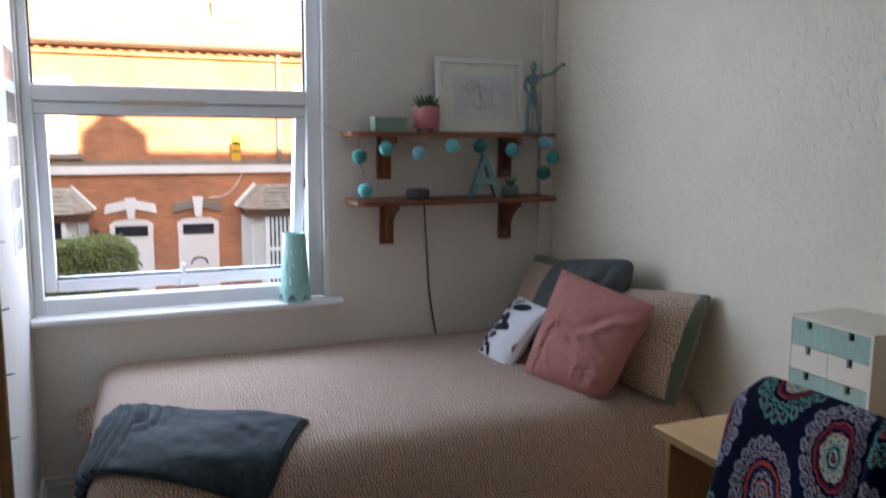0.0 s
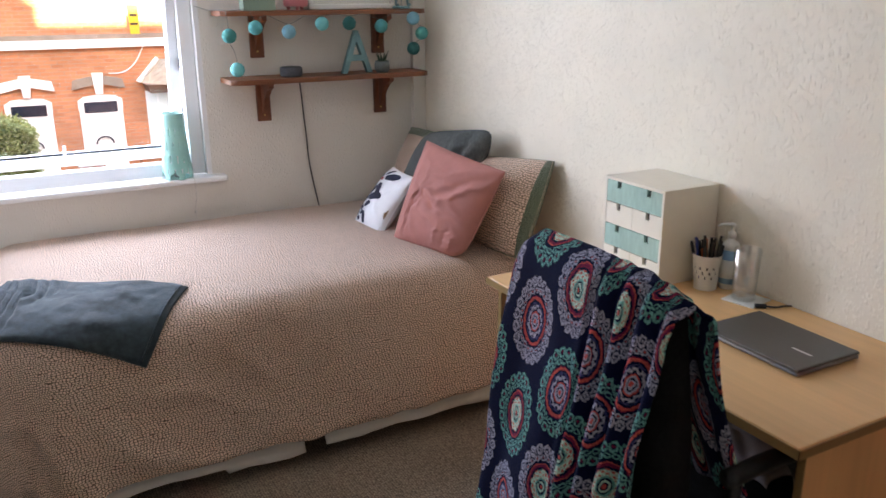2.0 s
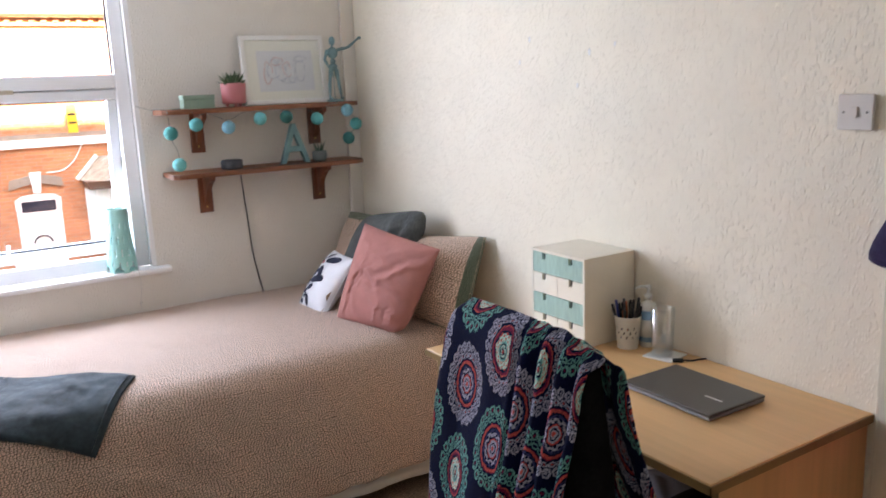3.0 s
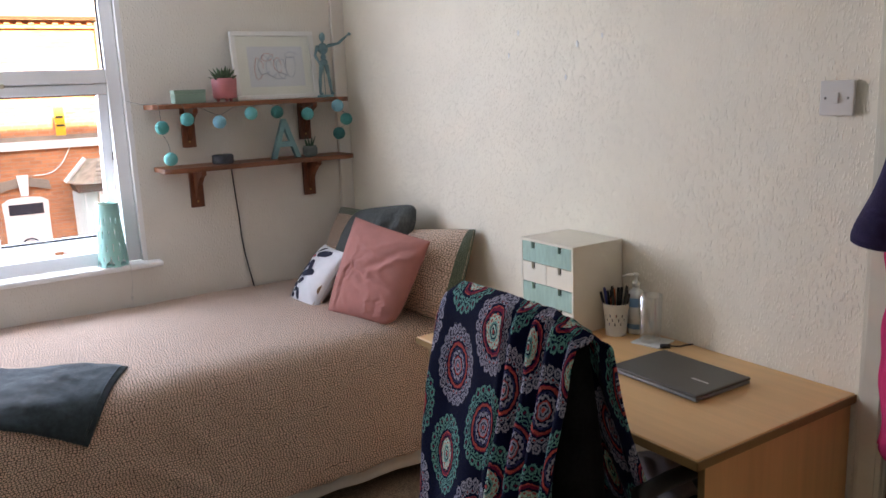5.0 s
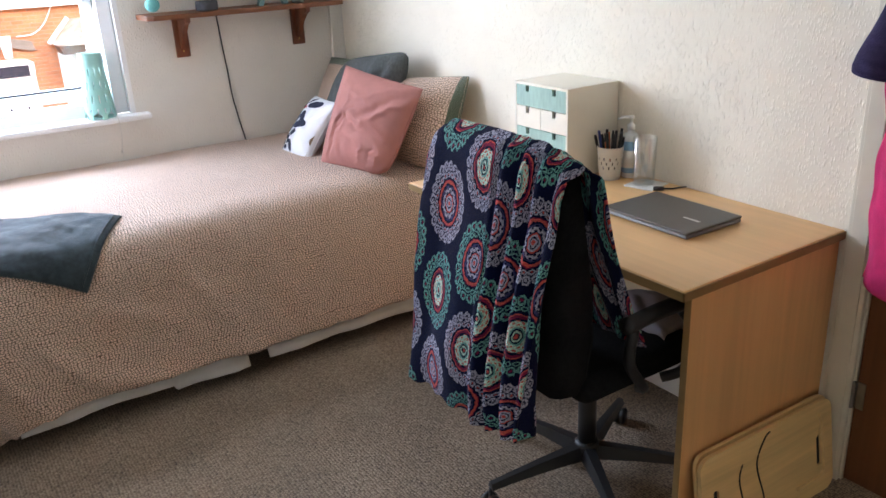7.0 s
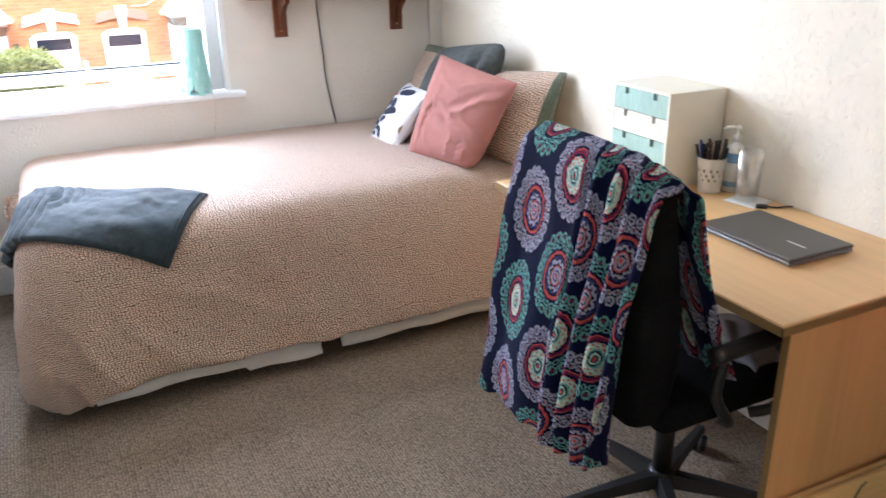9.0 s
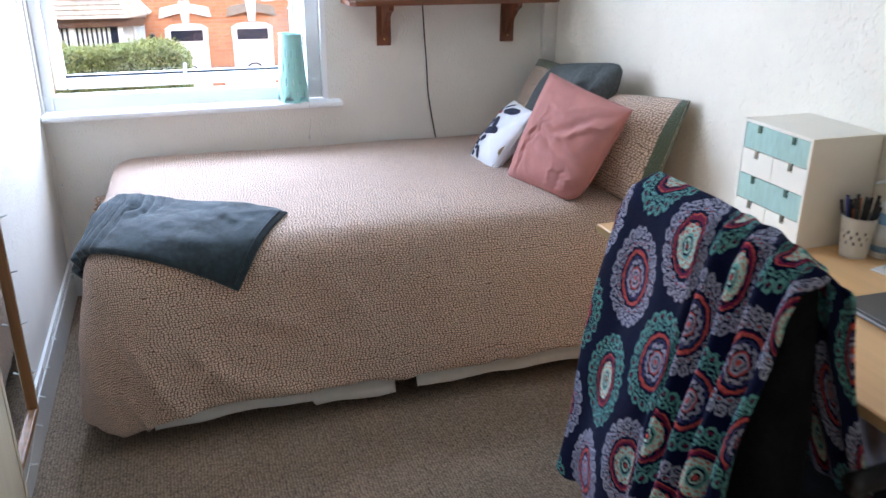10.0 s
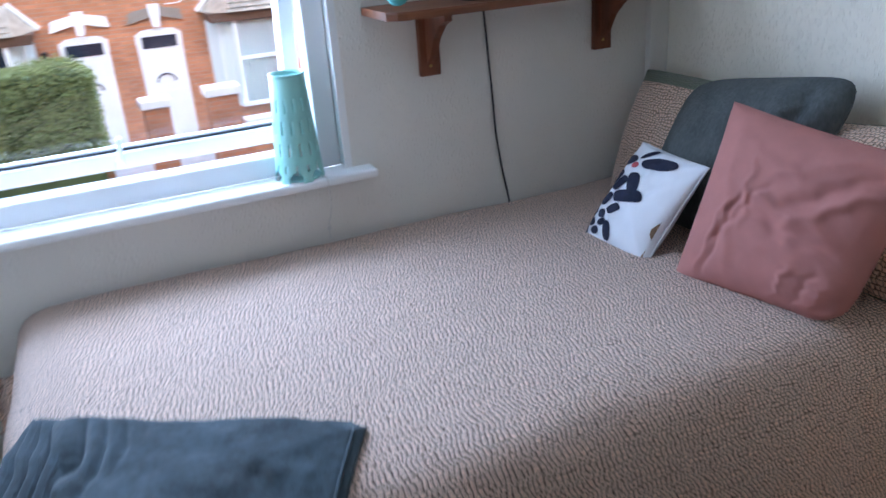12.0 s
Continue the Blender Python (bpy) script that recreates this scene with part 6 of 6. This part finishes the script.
def bay(house, x0, x1):
    """A canted bay with tall white windows, a fascia and a hipped slate roof."""
    y = FY - 0.62
    c = 0.42
    z1 = -0.22
    b = part("bay_window", prism([(x0, GZ), (x0, GZ + 0.75), (x1, GZ + 0.75), (x1, GZ)], y + 0.02, FY - 0.001), BRICK, house, "canted bay with white window frames")
    part("bay_core", prism([(x0 + c, GZ + 0.751), (x0 + c, z1 - 0.17), (x1 - c, z1 - 0.17), (x1 - c, GZ + 0.751)], y + 0.06, y + 0.08), DARKGLASS, b, "dark glass behind pale blind slats")
    for k in range(int((x1 - x0 - 2 * c - 0.3) / 0.09)):
        part("blind_slat", box(x0 + c + 0.14 + 0.09 * k, x0 + c + 0.19 + 0.09 * k, y + 0.045, y + 0.0598, GZ + 0.80, z1 - 0.20), CURTAIN, b)
    for x in (x0 + c, (x0 + x1) / 2 - 0.045, x1 - c - 0.09):
        part("mullion", box(x, x + 0.09, y - 0.01, y + 0.059, GZ + 0.751, z1 - 0.171), WHITE, b)
    part("transom", box(x0 + c + 0.091, (x0 + x1) / 2 - 0.046, y, y + 0.058, -1.15, -1.08), WHITE, b)
    part("transom", box((x0 + x1) / 2 + 0.046, x1 - c - 0.091, y, y + 0.058, -1.15, -1.08), WHITE, b)
    part("sill", box(x0 + c - 0.05, x1 - c + 0.05, y - 0.08, y + 0.0, GZ + 0.752, GZ + 0.83), WHITE, b)
    for sx, ex in ((x0 + c, x0 + 0.02), (x1 - c, x1 - 0.02)):
        bm = bmesh.new()
        v = [bm.verts.new(p) for p in ((sx, y + 0.06, GZ + 0.751), (ex, FY - 0.002, GZ + 0.751), (ex, FY - 0.002, z1 - 0.17), (sx, y + 0.06, z1 - 0.17))]
        bm.faces.new(v)
        thicken(part("side_light", bm, CURTAIN, b, "side light of the bay"), 0.03)
        rod([(sx * 0.5 + ex * 0.5, (y + FY) / 2 + 0.02, GZ + 0.76), (sx * 0.5 + ex * 0.5, (y + FY) / 2 + 0.02, z1 - 0.18)], 0.04, 4, bm := bmesh.new())
        part("mullion", bm, WHITE, b)
    part("fascia", prism([(x0 + 0.02, z1 - 0.17), (x0 - 0.04, z1), (x1 + 0.04, z1), (x1 - 0.02, z1 - 0.17)], y - 0.05, FY - 0.0015), GUTTER, b, "dark painted fascia")
    bm = bmesh.new()
    lo = [bm.verts.new(p) for p in ((x0 - 0.12, FY - 0.002, z1 + 0.001), (x0 + c - 0.12, y - 0.14, z1 + 0.001), (x1 - c + 0.12, y - 0.14, z1 + 0.001), (x1 + 0.12, FY - 0.002, z1 + 0.001))]
    hi = [bm.verts.new(p) for p in ((x0 + 0.32, FY - 0.002, z1 + 0.48), (x0 + 0.55, FY - 0.10, z1 + 0.48), (x1 - 0.55, FY - 0.10, z1 + 0.48), (x1 - 0.32, FY - 0.002, z1 + 0.48))]
    bm.faces.new(lo)
    bm.faces.new(hi)
    for i in range(4):
        bm.faces.new((lo[i], lo[(i + 1) % 4], hi[(i + 1) % 4], hi[i]))
    r = part("bay_roof", bm, SLATES, b, "hipped slate bay roof")
    for k in range(5):
        z = z1 + 0.06 + 0.085 * k
        f = (z - z1) / 0.48
        a0, a1 = x0 + c - 0.12 + f * (0.55 - c + 0.12) + 0.0, x1 - c + 0.12 - f * (0.55 - c + 0.12)
        part("slate_course", box(a0, a1, y - 0.14 + f * (FY - 0.10 - y + 0.14) - 0.02, y - 0.14 + f * (FY - 0.10 - y + 0.14), z, z + 0.02), SLATES, r)
    part("hip_tile", rod([(x0 - 0.12, FY - 0.02, z1 + 0.02), (x0 + 0.32, FY - 0.02, z1 + 0.50)], 0.05, 6), WHITE, r, "pale lead flashing")
    part("hip_tile", rod([(x1 + 0.12, FY - 0.02, z1 + 0.02), (x1 - 0.32, FY - 0.02, z1 + 0.50)], 0.05, 6), WHITE, r, "pale lead flashing")


def house(x0, x1, door_x, bay_x, upper, arched, label):
    h = tagged(empty("terraced_house", pose(-0.11, 0, 0.07)), label, "house", group="houses across the street")
    part("wall", box(x0 + 0.0005, x1 - 0.0005, FY, FY + 8.0, GZ, 3.10), BRICK, h, "red brick front wall")
    part("string_course", box(x0 + 0.0005, x1 - 0.0005, FY - 0.08, FY - 0.0005, 0.53, 0.70), WHITE, h, "white painted string course")
    part("stone_band", box(x0 + 0.0005, x1 - 0.0005, FY - 0.05, FY - 0.0005, 0.7005, 0.80), STONE, h, "weathered stone band")
    front_door(h, door_x, door_x + 0.85, arched)
    bay(h, *bay_x)
    for a, b in upper:
        sash_window(h, a, b, 0.95, 2.45, FY - 0.001, True)
    part("dentil_course", box(x0 + 0.0005, x1 - 0.0005, FY - 0.07, FY - 0.0005, 2.95, 3.02), BRICK, h)
    for k in range(int((x1 - x0) / 0.22)):
        part("dentil", box(x0 + 0.05 + 0.22 * k, x0 + 0.15 + 0.22 * k, FY - 0.10, FY - 0.0005, 3.021, 3.10), BRICK, h)
    part("gutter", rod([(x0 + 0.001, FY - 0.17, 3.17), (x1 - 0.001, FY - 0.17, 3.17)], 0.065, 8), GUTTER, h, "brown half-round gutter")
    roof = bmesh.new()
    n, nx = 22, int((x1 - x0) / 0.33)
    for k in range(n):                                   # overlapping tile courses up the slope
        y0, z0 = FY - 0.22 + 0.23 * k, 3.20 + 0.155 * k
        shift = 0.165 * (k % 2)
        for j in range(nx + 1):
            a = max(x0 + 0.0005, x0 + j * 0.33 - shift)
            b = min(x1 - 0.0005, x0 + (j + 1) * 0.33 - shift - 0.012)
            if b > a:
                v = [roof.verts.new(p) for p in ((a, y0, z0), (b, y0, z0), (b, y0 + 0.27, z0 + 0.17), (a, y0 + 0.27, z0 + 0.17), (a, y0, z0 - 0.03), (b, y0, z0 - 0.03))]
                roof.faces.new((v[0], v[1], v[2], v[3]))
                roof.faces.new((v[4], v[5], v[1], v[0]))
    tiles = tagged(part("roof_tiles", roof, ROOF, h, "sunlit clay roof tiles"), kind="stuff")
    part("roof_deck", prism([(x0 + 0.001, 3.11), (x0 + 0.001, 3.14), (x1 - 0.001, 3.14), (x1 - 0.001, 3.11)], FY - 0.2, FY + 7.9), ROOF, h)
    bm = bmesh.new()
    v = [bm.verts.new(p) for p in ((x0 + 0.001, FY - 0.2, 3.15), (x1 - 0.001, FY - 0.2, 3.15), (x1 - 0.001, FY + 4.9, 6.55), (x0 + 0.001, FY + 4.9, 6.55))]
    bm.faces.new(v)
    thicken(part("roof_slope", bm, ROOF, h), 0.03, -1)
    return h


lbl = "red brick terraced house with a white door and slate-roofed bay"
h = house(-2.95, 1.87, 0.737, (-2.35, 0.36), ((-1.85, -0.85), (-0.62, 0.20)), True, lbl)
part("wall_lamp", box(0.42, 0.52, FY - 0.16, FY - 0.0005, -0.85, -0.62, 0.01), BLACK, h, "small black wall lamp")
h = house(1.87, 6.80, 2.095, (3.44, 6.15), ((4.62, 5.42), (5.60, 6.30)), False, lbl)
part("downpipe", rod([(4.30, FY - 0.10, 3.10), (4.30, FY - 0.10, 0.72)], 0.05, 8), STONE, h, "pale brown downpipe")
sk = part("rooflight", box(3.05, 3.72, FY + 0.72, FY + 1.30, 3.86, 4.28, 0.0), STONE, h, "small roof window", m=None)
part("rooflight_glass", box(3.14, 3.63, FY + 0.70, FY + 0.7195, 3.94, 4.20), PAPER, sk, "pale blue roof window glass")
sg = part("letting_board", box(3.225, 3.405, FY - 0.42, FY - 0.36, 0.80, 1.36), YELLOW, h, "yellow letting board on a bracket")
part("print_bar", box(3.24, 3.39, FY - 0.424, FY - 0.4202, 1.15, 1.20), BLACK, sg, "dark bar of unreadable print")
part("print_bar", box(3.24, 3.39, FY - 0.424, FY - 0.4202, 0.98, 1.02), BLACK, sg, "dark bar of unreadable print")
part("board_post", rod([(3.315, FY - 0.36, 0.9), (3.315, FY - 0.0005, 0.9)], 0.025, 6), WHITE, sg)
part("aerial_cable", rod(bezier([(3.50, FY - 0.02, 0.54), (3.30, FY - 0.02, 0.20), (3.05, FY - 0.02, 0.02), (2.75, FY - 0.02, 0.0)], 5), 0.012, 5), WHITE, h, "loose white cable")
house(6.80, 11.65, 10.40, (7.30, 9.80), ((7.8, 8.6), (10.3, 11.1)), True, lbl)
house(-7.75, -2.95, -4.10, (-7.2, -4.7), ((-6.6, -5.7), (-4.1, -3.3)), False, lbl)


def garden_pillar(x0, x1, z1, label="brick gate pillar with a white coping"):
    th = tagged(empty("gate_pillar", pose((x0 + x1) / 2, 15.6, GZ)), label, "pillar", group="gate pillars across the street")
    w = (x1 - x0) / 2
    part("brick_shaft", box(-w, w, -0.2, 0.2, 0, z1 - GZ - 0.14), BRICK, th)
    part("coping", box(-w - 0.05, w + 0.05, -0.25, 0.25, z1 - GZ - 0.1395, z1 - GZ, 0.02), WHITE, th, "white painted coping")


garden_pillar(0.62, 1.02, -1.28)
garden_pillar(1.66, 2.06, -1.13)
garden_pillar(2.70, 3.20, -1.08)
th = tagged(empty("garden_wall", pose(0, 15.6, GZ)), "low brick garden wall with white coping", "wall")
part("brick_course", box(3.2005, 8.0, -0.12, 0.12, 0, 1.02), BRICK, th)
part("coping", box(3.2505, 8.0, -0.16, 0.16, 1.0205, 1.10, 0.01), WHITE, th)

# clipped hedge: dense small leaves over a core coloured dark for inner shade
hd = tagged(empty("hedge", pose(0, 15.4, GZ)), "clipped green privet hedge across the street", "hedge")
part("core", box(-6.0, 0.90, -0.42, 0.42, 0, 2.32, 0.12, 3), mat("hedge_shade", (0.07, 0.095, 0.03), 0.9, scale=4, vary=0.4), hd, "twiggy core, coloured dark for the shade inside")
rng = np.random.default_rng(6)
n = 42000
which = rng.random(n)
px, py, pz = rng.uniform(-4.2, 0.98, n), rng.uniform(-0.5, 0.5, n), rng.uniform(0.9, 2.42, n)
front = which < 0.62
py = np.where(front, -0.47 + rng.normal(0, 0.035, n), py)
topf = (which >= 0.62) & (which < 0.85)
pz = np.where(topf, 2.38 + rng.normal(0, 0.04, n) + 0.05 * np.sin(px * 3), pz)
endf = which >= 0.85
px = np.where(endf, 0.95 + rng.normal(0, 0.04, n), px)
pz = pz - 0.16 * np.clip((px - 0.55) / 0.45, 0, 1) ** 2
d1, d2 = rng.normal(size=(n, 3)), rng.normal(size=(n, 3))
d1 /= np.linalg.norm(d1, axis=1)[:, None]
d2 -= (d1 * d2).sum(1)[:, None] * d1
d2 /= np.linalg.norm(d2, axis=1)[:, None]
c = np.stack([px, py, pz], 1)
ln = rng.uniform(0.018, 0.034, n)[:, None]
verts = np.stack([c - d1 * ln, c + d2 * ln * 0.55, c + d1 * ln, c - d2 * ln * 0.55], 1).reshape(-1, 3)
me = bpy.data.meshes.new("leaves")
me.from_pydata(verts.tolist(), [], np.arange(4 * n).reshape(-1, 4).tolist())
me.materials.append(HEDGE)
lv = new("leaves", me)
lv.parent = hd
tagged(lv, "small green hedge leaves", kind="stuff")

# unseen roof over the room, added so that its shadow falls across the street
own = tagged(empty("own_roof"), "unseen tiled roof and chimney of the house, set for their shadow", "roof", kind="structure")
part("roof_slopes", prism([(-40, 2.62), (-40, 2.70), (40, 2.70), (40, 2.62)], -4.0, YW + 0.5), ROOF, own)
# ridge raised until its shadow edge meets the opposite upper storey
RIDGE = 11.75
bm = bmesh.new()
v = [bm.verts.new(p) for p in ((-40, YW + 0.6, 2.71), (40, YW + 0.6, 2.71), (40, 0, RIDGE), (-40, 0, RIDGE), (40, -3.8, 2.71), (-40, -3.8, 2.71))]
bm.faces.new((v[0], v[1], v[2], v[3]))
bm.faces.new((v[3], v[2], v[4], v[5]))
thicken(part("roof_slopes", bm, ROOF, own), 0.05, -1)
# outline shaped for the peak in the shadow edge
part("chimney", prism([(0.15, 11.4), (0.15, 11.85), (0.62, 12.30), (0.85, 12.30), (1.45, 11.85), (1.45, 11.4)], -0.45, 0.45), BRICK, own, "unseen brick chimney stack, outlined to fit its shadow")
part("front_wall", box(-40, XL - 0.16, YW + 0.30, YW + 0.55, GZ, 2.61), BRICK, own)
part("front_wall", box(XR + 0.16, 40, YW + 0.30, YW + 0.55, GZ, 2.61), BRICK, own)
part("front_wall", box(XL - 0.1595, XR + 0.1595, YW + 0.305, YW + 0.55, GZ, 0.74), BRICK, own)
part("front_wall", box(XL - 0.1595, WX0 - 0.02, YW + 0.305, YW + 0.55, 0.7405, 2.61), BRICK, own)
part("front_wall", box(WX1 + 0.02, XR + 0.1595, YW + 0.305, YW + 0.55, 0.7405, 2.61), BRICK, own)
part("front_wall", box(WX0 - 0.0195, WX1 + 0.0195, YW + 0.305, YW + 0.55, 2.32, 2.61), BRICK, own)
